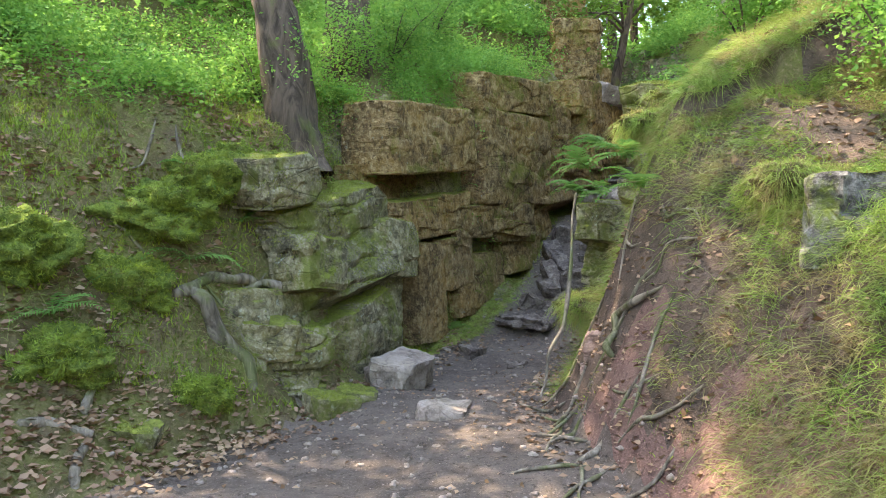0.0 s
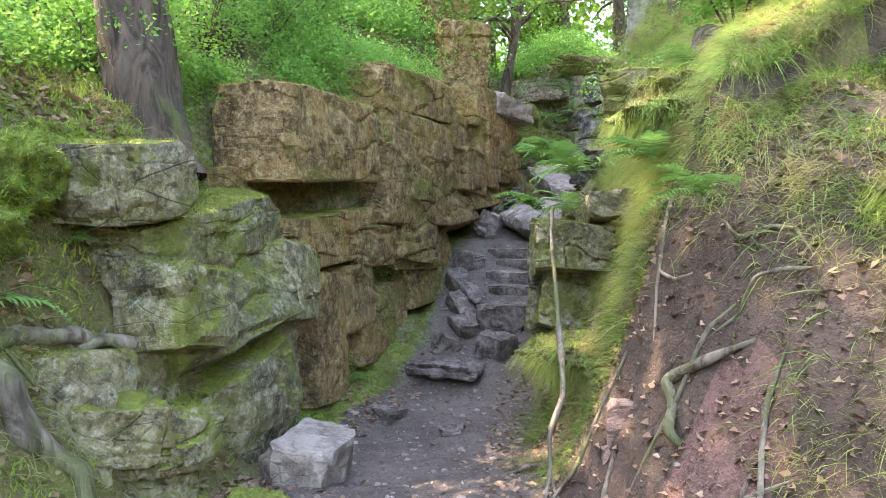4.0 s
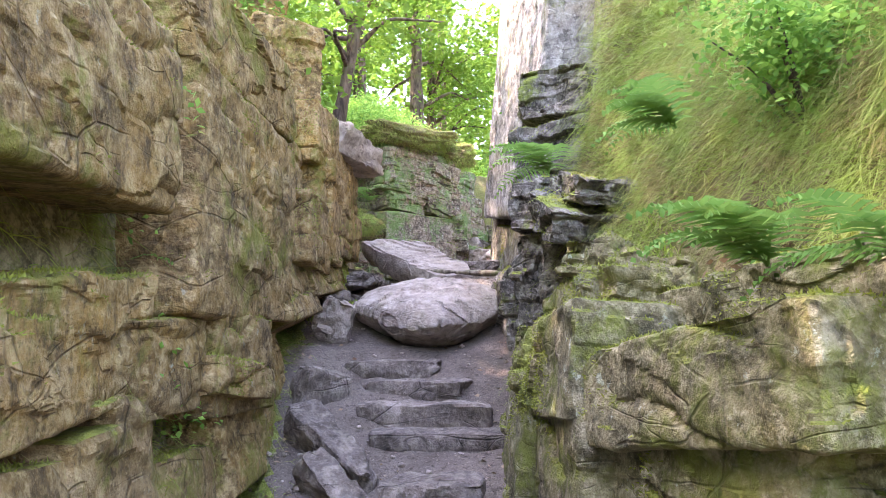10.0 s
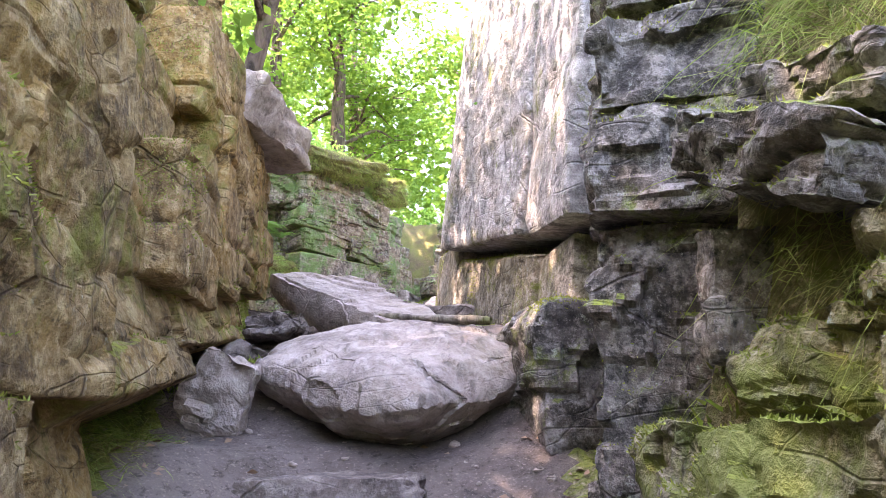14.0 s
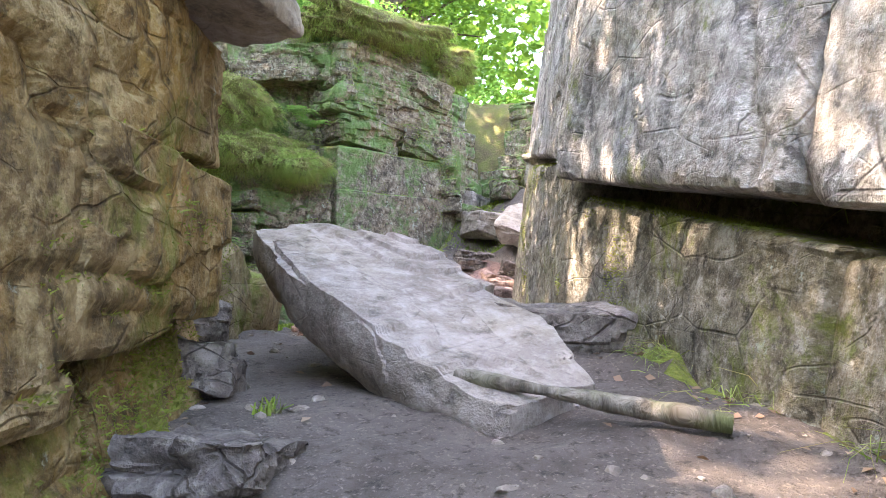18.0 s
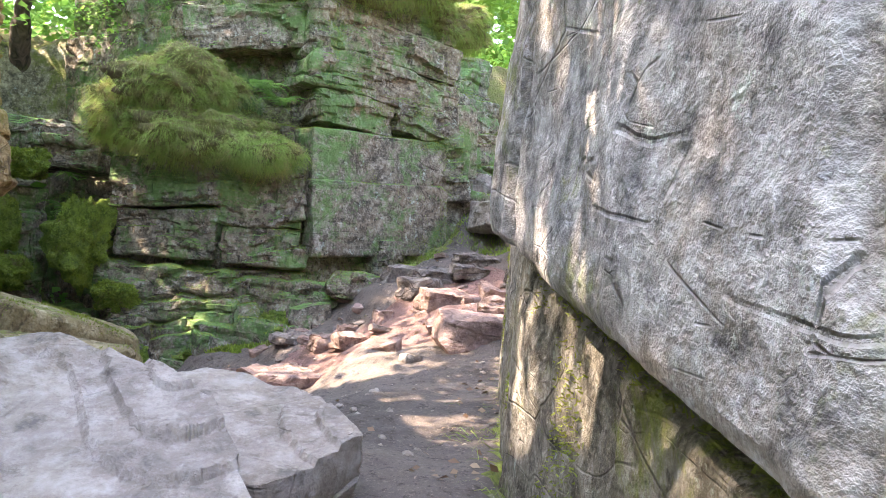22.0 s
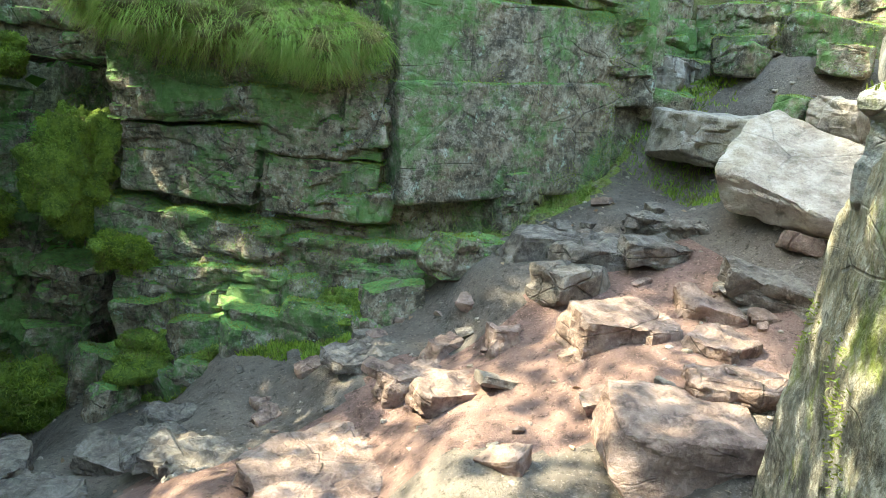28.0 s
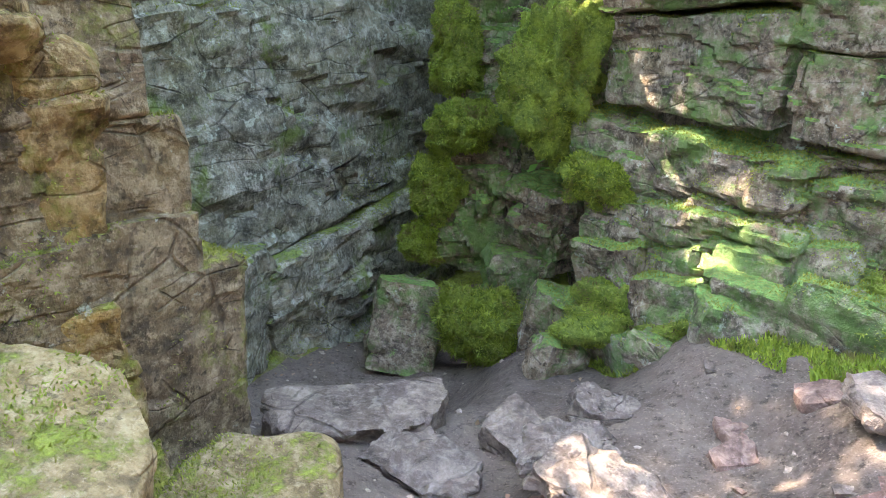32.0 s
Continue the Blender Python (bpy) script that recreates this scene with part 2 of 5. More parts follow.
def soil_material(name, low, mid_col, high):
    k = Nodes(name, 0.95)
    big, mid, fine, crumb = k.noise(0.7, 5), k.noise(5, 6, 0.7), k.noise(60, 4, 0.7), k.noise(21, 5, 0.75)
    c = k.mix(k.span(mid, 0.3, 0.7), low, mid_col)
    c = k.mix(k.span(big, 0.45, 0.68, 0, 0.5), c, high)
    c = k.mix(k.span(crumb, 0.36, 0.46, 0.7, 0.0), c, tuple(v * 0.45 for v in low))
    c = k.mix(k.span(fine, 0.56, 0.70, 0, 0.6), c, tuple(min(1, v * 1.5) for v in high))
    h = k.math("ADD", k.math("MULTIPLY", mid, 0.8), k.math("ADD", k.math("MULTIPLY", crumb, 0.6), k.math("MULTIPLY", fine, 0.4)))
    return k.done(c, h, 1.0, 0.04)


def turf_material():
    k = Nodes("leaf litter and turf", 0.95)
    mid, fine = k.noise(3, 6, 0.7), k.noise(35, 4, 0.7)
    c = k.mix(k.span(mid, 0.35, 0.65), (0.11, 0.08, 0.045), (0.15, 0.155, 0.04))
    c = k.mix(k.span(fine, 0.5, 0.72, 0, 0.7), c, (0.30, 0.22, 0.13))
    return k.done(c, k.math("ADD", mid, fine), 0.8, 0.05)


def moss_material():
    k = Nodes("moss bed", 0.95)
    lump, fine = k.noise(11, 5, 0.7), k.noise(55, 4, 0.7)
    c = k.mix(k.span(lump, 0.35, 0.65), (0.07, 0.11, 0.02), (0.23, 0.30, 0.045))
    c = k.mix(k.span(fine, 0.5, 0.7, 0, 0.6), c, (0.30, 0.36, 0.07))
    return k.done(c, k.math("ADD", lump, fine), 1.0, 0.05)


def leaf_material(name, a, b, c2, glow=0.25, dead=None):
    """Leaves and blades, each a little different in colour."""
    k = Nodes(name, 0.6)
    isl = k.n("ShaderNodeNewGeometry").outputs["Random Per Island"]
    c = k.mix(isl, a, b)
    c = k.mix(k.span(k.noise(1.1, 3), 0.42, 0.62), c, c2)
    if dead:
        c = k.mix(k.span(k.noise(4.5, 4, 0.7), 0.50, 0.62, 0.0, 0.85), c, dead)
        c = k.mix(k.span(k.noise(7.5, 4, 0.7), 0.34, 0.45, 0.75, 0.0), c, tuple(v * 0.3 for v in a))
    k.link(c, k.b.inputs["Base Color"])
    tr = k.n("ShaderNodeBsdfTranslucent")
    k.link(c, tr.inputs["Color"])
    mixn = k.n("ShaderNodeMixShader", Fac=glow)
    k.link(k.b.outputs[0], mixn.inputs[1])
    k.link(tr.outputs[0], mixn.inputs[2])
    k.link(mixn.outputs[0], k.t.nodes["Material Output"].inputs["Surface"])
    return k.mat


def bark_material(name, a, b, moss=0.3):
    k = Nodes(name, 0.9)
    ridges = k.noise(9, 5, 0.65, k.coords((1, 1, 0.22)), 1.0)
    c = k.mix(k.span(ridges, 0.35, 0.65), a, b)
    c = k.mix(k.span(k.noise(3, 5), 0.62 - 0.2 * moss, 0.75 - 0.2 * moss, 0, 0.7), c, (0.10, 0.12, 0.03))
    return k.done(c, ridges, 1.0, 0.05)


SOIL = soil_material("dark trodden earth", (0.072, 0.055, 0.045), (0.16, 0.125, 0.103), (0.235, 0.182, 0.148))
BANK_SOIL = soil_material("dark brown bank earth", (0.05, 0.035, 0.027), (0.125, 0.088, 0.068), (0.20, 0.135, 0.10))
MOSS_BED = moss_material()
RED_SOIL = soil_material("reddish sandy earth", (0.105, 0.06, 0.048), (0.22, 0.128, 0.105), (0.30, 0.18, 0.145))
TURF = turf_material()
GRASS = leaf_material("grass blades", (0.14, 0.26, 0.045), (0.28, 0.38, 0.08), (0.27, 0.28, 0.11), 0.4, (0.30, 0.23, 0.11))
HANGING = leaf_material("hanging grass", (0.15, 0.25, 0.045), (0.34, 0.42, 0.10), (0.30, 0.38, 0.09), 0.4, (0.34, 0.25, 0.11))
MOSS = leaf_material("moss", (0.12, 0.19, 0.025), (0.34, 0.40, 0.055), (0.22, 0.32, 0.045), 0.3, (0.15, 0.11, 0.05))
OLIVE = leaf_material("olive moss", (0.13, 0.15, 0.025), (0.29, 0.30, 0.05), (0.20, 0.24, 0.04), 0.25)
BUSH = leaf_material("bilberry leaves", (0.08, 0.22, 0.045), (0.32, 0.52, 0.11), (0.18, 0.37, 0.07), 0.5)
FERN = leaf_material("fern fronds", (0.10, 0.24, 0.05), (0.20, 0.34, 0.08), (0.16, 0.30, 0.07), 0.4)
CANOPY = leaf_material("tree leaves", (0.07, 0.16, 0.025), (0.17, 0.29, 0.045), (0.13, 0.23, 0.03), 0.45)
LITTER = leaf_material("dead leaves", (0.17, 0.095, 0.05), (0.36, 0.25, 0.16), (0.24, 0.14, 0.09), 0.05)
BARK = bark_material("bark", (0.035, 0.025, 0.018), (0.16, 0.115, 0.085))
ROOT = bark_material("weathered root", (0.07, 0.055, 0.04), (0.29, 0.24, 0.185), 0.6)

# ---- plan ----
# Foot of the gorge's sides: x, y, height of the brink, run from foot to brink, slope beyond it.
LEFT = [(-4.0, -4.0, 1.3, 2.5, 0.20), (-2.8, 1.0, 1.7, 2.5, 0.5), (-1.95, 4.0, 2.0, 2.2, 0.5), (-1.2, 5.4, 2.4, 1.5, 0.55), (-0.65, 6.9, 2.4, 0.9, 0.55),
        (-0.05, 8.1, 2.95, 0.5, 0.6), (0.70, 9.2, 3.25, 0.35, 0.6), (1.20, 10.3, 3.55, 0.3, 0.6), (1.72, 11.5, 3.7, 0.3, 0.4), (2.40, 12.7, 4.1, 0.4, 0.3),
        (3.25, 13.6, 4.8, 0.35, 0.2), (3.30, 14.9, 5.2, 0.4, 0.2), (3.6, 16.8, 6.0, 0.4, 0.2), (4.0, 18.7, 6.4, 0.4, 0.2), (3.2, 19.3, 6.2, 0.4, 0.2),
        (3.05, 20.6, 5.6, 0.5, 0.2), (3.55, 22.9, 5.8, 0.5, 0.2), (4.5, 23.3, 5.9, 0.5, 0.3), (5.2, 22.0, 6.2, 0.6, 0.3), (6.2, 21.0, 6.4, 0.6, 0.7),
        (7.3, 20.25, 6.6, 0.5, 0.7), (9.1, 20.15, 6.4, 0.5, 0.7), (9.8, 20.5, 6.4, 0.5, 0.7), (10.7, 22.2, 6.4, 0.8, 0.7), (12.2, 22.6, 6.5, 1.2, 0.3)]
RIGHT = [(1.9, -4.0, 1.8, 1.6, 0.30), (1.5, 1.5, 1.9, 1.4, 0.45), (1.0, 4.0, 1.6, 1.0, 0.55), (0.80, 5.4, 2.35, 0.9, 0.7), (1.15, 6.6, 2.95, 1.4, 0.6),
         (1.60, 7.8, 3.1, 1.35, 0.6), (2.00, 8.7, 3.25, 1.3, 0.6), (2.60, 9.7, 3.6, 1.1, 0.6), (3.25, 10.55, 4.6, 0.45, 0.5), (4.10, 11.3, 5.6, 0.35, 0.3),
         (4.85, 12.1, 6.2, 0.3, 0.25), (5.2, 13.1, 6.4, 0.3, 0.25), (5.6, 14.0, 6.4, 0.3, 0.25), (6.65, 15.3, 6.5, 0.3, 0.3), (7.82, 16.52, 6.4, 0.35, 0.3),
         (8.8, 16.9, 5.8, 0.4, 0.3), (10.5, 17.4, 5.4, 0.8, 0.3), (13.0, 19.6, 6.2, 1.2, 0.3)]
# Spot heights of the trodden floor.
SPOTS = [(3.45, 13.05, 2.18), (4.05, 12.75, 2.18), (3.75, 13.5, 2.32), (4.35, 13.0, 2.26), (0, -3, 0.0), (-2.5, 1, 0.05), (0, 2, 0.0), (-1, 5, -0.03), (0.6, 5.2, 0.08), (0.3, 7.3, -0.1), (0.75, 8.5, 0.0), (1.2, 9.15, 0.3), (1.75, 9.9, 0.55),
         (2.35, 10.4, 0.85), (2.6, 11.2, 1.18), (2.4, 12.1, 1.55), (3.2, 11.7, 1.5), (3.0, 12.9, 1.95), (4.2, 12.2, 2.2), (4.7, 12.5, 2.28), (3.7, 13.6, 2.2), (5.1, 13.5, 2.4),
         (5.3, 14.4, 2.42), (4.0, 15.6, 2.3), (6.1, 15.6, 2.3), (5.2, 17.0, 2.0), (4.6, 18.5, 1.7), (5.2, 19.4, 1.45), (6.2, 18.2, 1.9), (6.0, 19.2, 1.75), (7.4, 17.6, 2.25), (7.3, 19.3, 2.15),
         (8.2, 17.8, 2.6), (8.2, 19.4, 2.75), (9.5, 19.6, 3.0), (10.4, 18.8, 3.6), (6.5, 20.3, 1.95), (5.4, 20.6, 1.3), (4.2, 20.6, 0.75), (4.0, 22.0, 0.7), (11.5, 20.3, 4.3), (10.4, 21.3, 3.9)]
SPOT = np.array(SPOTS)
EDGE = np.array(LEFT + RIGHT[::-1])


def floor_z(x, y):
    """Height of the floor by distance-weighted spot heights."""
    d2 = (x[:, None] - SPOT[None, :, 0]) ** 2 + (y[:, None] - SPOT[None, :, 1]) ** 2 + 0.08
    w = d2 ** -1.7
    return (w * SPOT[None, :, 2]).sum(1) / w.sum(1)


def side(x, y):
    """Signed distance from the gorge's foot line (positive outside), and brink height, run, slope and foot of the nearest place on it."""
    best = np.full(len(x), 1e9)
    info = np.zeros((len(x), 5))
    inside = np.zeros(len(x), bool)
    pts = EDGE
    for a, b in zip(pts, np.roll(pts, -1, axis=0)):
        dx, dy = b[0] - a[0], b[1] - a[1]
        t = np.clip(((x - a[0]) * dx + (y - a[1]) * dy) / (dx * dx + dy * dy), 0, 1)
        px, py = a[0] + t * dx, a[1] + t * dy
        d = np.hypot(x - px, y - py)
        near = d < best
        best = np.where(near, d, best)
        v = a[None, 2:] + t[:, None] * (b - a)[None, 2:]
        info[near] = np.column_stack([v, px, py])[near]
        cross = ((a[1] > y) != (b[1] > y)) & (x < (b[0] - a[0]) * (y - a[1]) / (b[1] - a[1] + 1e-12) + a[0])
        inside ^= cross
    return np.where(inside, -best, best), info


def ground_z(x, y, rough=True):
    x, y = np.asarray(x, float), np.asarray(y, float)
    d, info = side(x, y)
    base = floor_z(np.where(d < 0, x, info[:, 3]), np.where(d < 0, y, info[:, 4]))
    back = np.where(info[:, 1] < 0.85, 0.45, 0.0)
    t = np.clip((d - back) / info[:, 1], 0, 1)
    rise = t * t * (3 - 2 * t) * 0.5 + t * 0.5
    beyond = np.clip(d - back - info[:, 1], 0, None)
    z = base + (np.maximum(info[:, 0], base) - base) * rise + info[:, 2] * 6 * (1 - np.exp(-beyond / 6))
    if rough:
        p = np.column_stack([x, y, 0 * x])
        z = z + np.where(d > 0.05, 0.13, 0.03) * fbm(p * 1.7, 4, 5) + np.where(d > 0.05, 0.03, 0.014) * fbm(p * 7, 3, 9)
        z = z + np.clip(beyond - 4, 0, 30) * 0.10 * (1 + vnoise(p * 0.08, 3))
    return z


def gz(x, y):
    return float(ground_z([x], [y])[0])


def spread(lo, hi, step, far):
    mid = list(np.arange(lo, hi, step))
    out, s = [], step
    v = hi
    while v < far:
        out.append(v)
        s *= 1.25
        v += s
    low, s, v = [], step, lo - step
    while v > -far:
        low.append(v)
        s *= 1.25
        v -= s
    return np.array(low[::-1] + mid + out)


def ground():
    xs, ys = spread(-5.0, 13.0, 0.07, 260), spread(-2.0, 24.5, 0.07, 260)
    X, Y = np.meshgrid(xs, ys)
    x, y = X.ravel(), Y.ravel()
    z = ground_z(x, y)
    n, m = len(xs), len(ys)
    i = (np.arange(m - 1)[:, None] * n + np.arange(n - 1)[None, :]).ravel()
    faces = np.column_stack([i, i + 1, i + n + 1, i + n])
    me = mesh_from("ground", np.column_stack([x, y, z]), faces, SOIL, 180)
    me.materials.append(TURF)
    me.materials.append(ROCK_MOSSY)
    me.materials.append(RED_SOIL)
    me.materials.append(BANK_SOIL)
    d, info = side(x, y)
    steep = info[:, 1] < 0.8
    idx = np.where(d < 0.0, 0, np.where(steep & (d < info[:, 1] + 0.5), 2, 1))
    idx = np.where((d > 0) & (d < 0.35 + 0.3 * vnoise(np.column_stack([x, y, 0 * x]) * 2.5, 14)) & (y < 4.7) & (x > 0), 3, idx)
    bare = (d > 0) & (x > 0) & (y > 2.6) & (y < 6.9) & (d < 1.9 + 0.6 * vnoise(np.column_stack([x, y, 0 * x]) * 1.3, 15)) & (idx != 3)
    idx = np.where(bare, 4, idx)
    idx = np.where((idx == 0) & (y + 0.9 * vnoise(np.column_stack([x, y, 0 * x]) * 0.9, 2) > 17.0) & (y + 0.5 * vnoise(np.column_stack([x, y, 0 * x]) * 1.4, 22) < 19.05) & (x < 9.1) & (x > 5.4 + 0.5 * vnoise(np.column_stack([y, x, 0 * x]), 6)), 3, idx)
    me.polygons.foreach_set("material_index", idx[faces[:, 0]].astype(np.int32))
    ob = new("ground", me)
    return tagged(ob, "dark trodden earth floor between turfed rocky banks", "ground", kind="structure")


ground()

# ---- rocks ----
CUBES = {}


def cube(n):
    """Corners (-1..1) and faces of a cube whose sides are split n times; shared by all rocks."""
    if n not in CUBES:
        ids, verts, faces = {}, [], []
        lin = np.linspace(-1, 1, n + 1)

        def vid(p):
            key = tuple(round(float(v), 5) for v in p)
            if key not in ids:
                ids[key] = len(verts)
                verts.append(key)
            return ids[key]
        for axis in range(3):
            for sgn in (-1, 1):
                u, v = (axis + 1) % 3, (axis + 2) % 3
                for i in range(n):
                    for j in range(n):
                        q = []
                        for di, dj in ((0, 0), (1, 0), (1, 1), (0, 1)):
                            p = [0, 0, 0]
                            p[axis], p[u], p[v] = sgn, lin[i + di], lin[j + dj]
                            q.append(vid(p))
                        faces.append(q if sgn > 0 else q[::-1])
        CUBES[n] = (np.array(verts), np.array(faces))
    return CUBES[n]


ROCKS = []


def rock_mesh(name, dims, material, seed, n=8, rounding=0.10, cuts=7, rough=0.03, beds=0.02, smooth=32, keep=0.80, m=None, warp=0.0, mossy=0.0, dip=0.0, joints=()):
    """A broken block of bedded sandstone, dims long, deep and high, its middle at the origin. m: its pose, so that beds and warp run on from block to block."""
    rng = np.random.default_rng(seed)
    v, f = cube(n)
    half = np.array(dims) / 2
    p = v * half
    r = rounding * min(dims)
    q = np.clip(p, -(half - r), half - r)
    d = p - q
    nrm = d / (np.linalg.norm(d, axis=1, keepdims=True) + 1e-9)
    p = q + r * nrm
    for _ in range(cuts):
        w = rng.normal(size=3)
        w[2] *= 0.7
        w /= np.linalg.norm(w)
        lim = (p @ w).max() * rng.uniform(keep, 0.97)
        over = np.clip(p @ w - lim, 0, None)
        p = p - over[:, None] * w
    mat = np.array(m or Matrix())
    size = min(dims)
    world_p = p @ mat[:3, :3].T + mat[:3, 3]
    if warp:
        shift = np.stack([fbm(world_p * 0.9 + 31 * k, 2, 40 + k) for k in range(3)], 1) * np.array([warp, warp, warp * 0.8])
        p = p + shift @ mat[:3, :3]
    g = world_p + seed * 0.37
    p = p + nrm * (rough * fbm(g * (1.6 / min(max(size, 0.12), 0.6)), 4, 23))[:, None]
    wp = world_p + 0.16 * np.stack([vnoise(world_p * 1.9 + 9 * k, 70 + k) for k in range(3)], 1) + 0.05 * np.stack([vnoise(world_p * 6 + 9 * k, 80 + k) for k in range(3)], 1)
    wp[:, 2] += dip * (wp[:, 1] - wp[:, 0]) * 0.7
    broken = 0
    for scale, amp in ((1.0, 1.0), (2.6, 0.5)):
        layer = np.floor(wp[:, 2] * 3.6 * scale).astype(np.int64)
        off = _hash(layer, layer * 0, layer * 0, 3)
        cell = [np.floor(wp[:, i] * 1.7 * scale + off * (1 + i)).astype(np.int64) for i in (0, 1)]
        broken = broken + amp * _hash(cell[0], cell[1], layer, 5)
    flat = nrm * np.array([1, 1, 0.25])
    p = p + flat * (beds * broken)[:, None]
    course = np.abs((wp[:, 2] * 3.6 + 0.5) % 1.0 - 0.5)
    open_bed = np.clip(1 - course / 0.13, 0, 1) * np.clip(0.2 + 1.6 * vnoise(world_p * 1.3, 91), 0, 1)
    p = p - flat * (1.1 * beds * open_bed)[:, None]
    for at_x, slant, deep in joints:
        off = np.abs(v[:, 0] * half[0] - at_x - slant * v[:, 2] * half[2] - 0.07 * vnoise(world_p * 2.5, 92) - 0.03 * vnoise(world_p * 9, 93))
        p = p - nrm * np.array([0.3, 1, 0.3]) * (deep * np.clip(1 - off / 0.045, 0, 1))[:, None]
    me = mesh_from(name, p, f, material, smooth)
    ROCKS.append((p @ mat[:3, :3].T + mat[:3, 3], f, mossy))
    return me


def rock(name, at, dims, material, seed, turn=(0, 0, 0), label="", category="rock", parent=None, group="", n=10, **shape):
    m = pose(*at, *turn)
    me = rock_mesh(name, dims, material, seed, n=n, m=m, **shape)
    ob = part(name, me, parent, m)
    if parent is None:
        tagged(ob, label or "rough block of brown sandstone lying on the earth", category, group)
    return ob


def along(line, step=0.02):
    """Places along a foot line: cumulative length and the interpolated rows."""
    a = np.array(line)
    seg = np.hypot(np.diff(a[:, 0]), np.diff(a[:, 1]))
    s = np.concatenate([[0], np.cumsum(seg)])

    def at(q):
        return np.array([np.interp(q, s, a[:, k]) for k in range(a.shape[1])])
    return s, at


def split(rng, s0, s1, z0, z1, big, out):
    """Breaks a stretch of wall into uneven blocks, as joints and bedding do."""
    w, h = s1 - s0, z1 - z0
    if w < big * rng.uniform(0.8, 1.7) and h < big * rng.uniform(0.42, 0.85):
        out.append((s0, s1, z0, z1))
    elif h > w * rng.uniform(0.35, 0.75):
        c = z0 + h * rng.uniform(0.36, 0.64)
        split(rng, s0, s1, z0, c, big, out)
        split(rng, s0, s1, c, z1, big, out)
    else:
        c = s0 + w * rng.uniform(0.3, 0.7)
        split(rng, s0, c, z0, z1, big, out)
        split(rng, c, s1, z0, z1, big, out)


def rock_wall(name, line, inward, material, seed, label, big=1.0, depth=0.8, proud=0.05, bottom=None, top=None, skip=None, tilt=0.0, hole=None, uneven=0.07, **shape):
    """A cliff of natural blocks along a foot line. inward: +1 where the gorge lies to the right of the line's direction."""
    rng = random.Random(seed)
    s, at = along(line)
    root = group_root(name, (line[0][0], line[0][1], 0), label, "rock wall", "structure")
    feet = floor_z(np.array([r[0] for r in line]), np.array([r[1] for r in line]))
    low, high = min(feet) - 0.15, max(r[2] for r in line)
    if bottom is not None:
        low = bottom
    if top is not None:
        high = min(high, top)
    cells = []
    if hole:
        a0, a1, h0, h1 = hole
        for piece in ((-0.1, a0, low, high), (a1, s[-1] + 0.1, low, high), (a0, a1, low, h0), (a0 - 0.15, a1 + 0.1, h1, high)):
            split(rng, *piece, big, cells)
    else:
        split(rng, -0.1, s[-1] + 0.1, low, high, big, cells)
    for count, (s0, s1, z0, z1) in enumerate(cells):
        c, z, ln, h = (s0 + s1) / 2, (z0 + z1) / 2, s1 - s0, z1 - z0
        row, nxt, prv = at(min(max(c, 0), s[-1])), at(min(c + 0.2, s[-1])), at(max(c - 0.2, 0))
        dx, dy = nxt[0] - prv[0], nxt[1] - prv[1]
        m = math.hypot(dx, dy) + 1e-9
        nx, ny = inward * dy / m, -inward * dx / m
        foot = float(floor_z(np.array([row[0]]), np.array([row[1]]))[0])
        brink = row[2] if top is None else min(row[2], top)
        if z0 > brink - 0.12 or z1 < foot or (skip and skip(row[0], row[1], z)):
            continue
        run = row[3] * min(1.0, max(0.0, (z - foot) / (row[2] - foot)))
        out = proud + rng.uniform(-uneven, uneven) - run * 0.9
        x, y = row[0] + nx * (out - depth / 2 + 0.1), row[1] + ny * (out - depth / 2 + 0.1)
        m = pose(x, y, z, rng.uniform(-2, 2), rng.uniform(-1.5, 1.5) + tilt, math.degrees(math.atan2(dy, dx)) + rng.uniform(-4, 4))
        fine = int(min(44, max(14, 28 * max(ln, h))))
        me = rock_mesh("stone_block", (ln * 1.04, depth, h * 1.04), material, seed * 1000 + count, n=fine, m=m, **shape)
        part("stone_block", me, root, m)
    return root


ANGULAR = dict(rounding=0.05, cuts=5, keep=0.93, rough=0.03, beds=0.034, smooth=26, warp=0.05)
CRISP = dict(rounding=0.045, cuts=5, keep=0.94, rough=0.014, beds=0.018, smooth=24, warp=0.02)


def block_wall(name, material, rows, seed, label, fine=30, **shape):
    """A cliff of single blocks. Rows of x, y, z, length, depth, height, turn, tilt along the wall, lean."""
    root = group_root(name, (rows[0][0], rows[0][1], 0), label, "rock wall", "structure")
    style = dict(CRISP)
    style.update(shape)
    for k, (x, y, z, ln, dp, h, turn, tilt, lean) in enumerate(rows):
        m = pose(x, y, z, lean, tilt, turn)
        n = int(min(64, max(14, fine * max(ln, h))))
        part("stone_block", rock_mesh("stone_block", (ln, dp, h), material, seed * 1000 + k, n=n, m=m, **style), root, m)
    return root


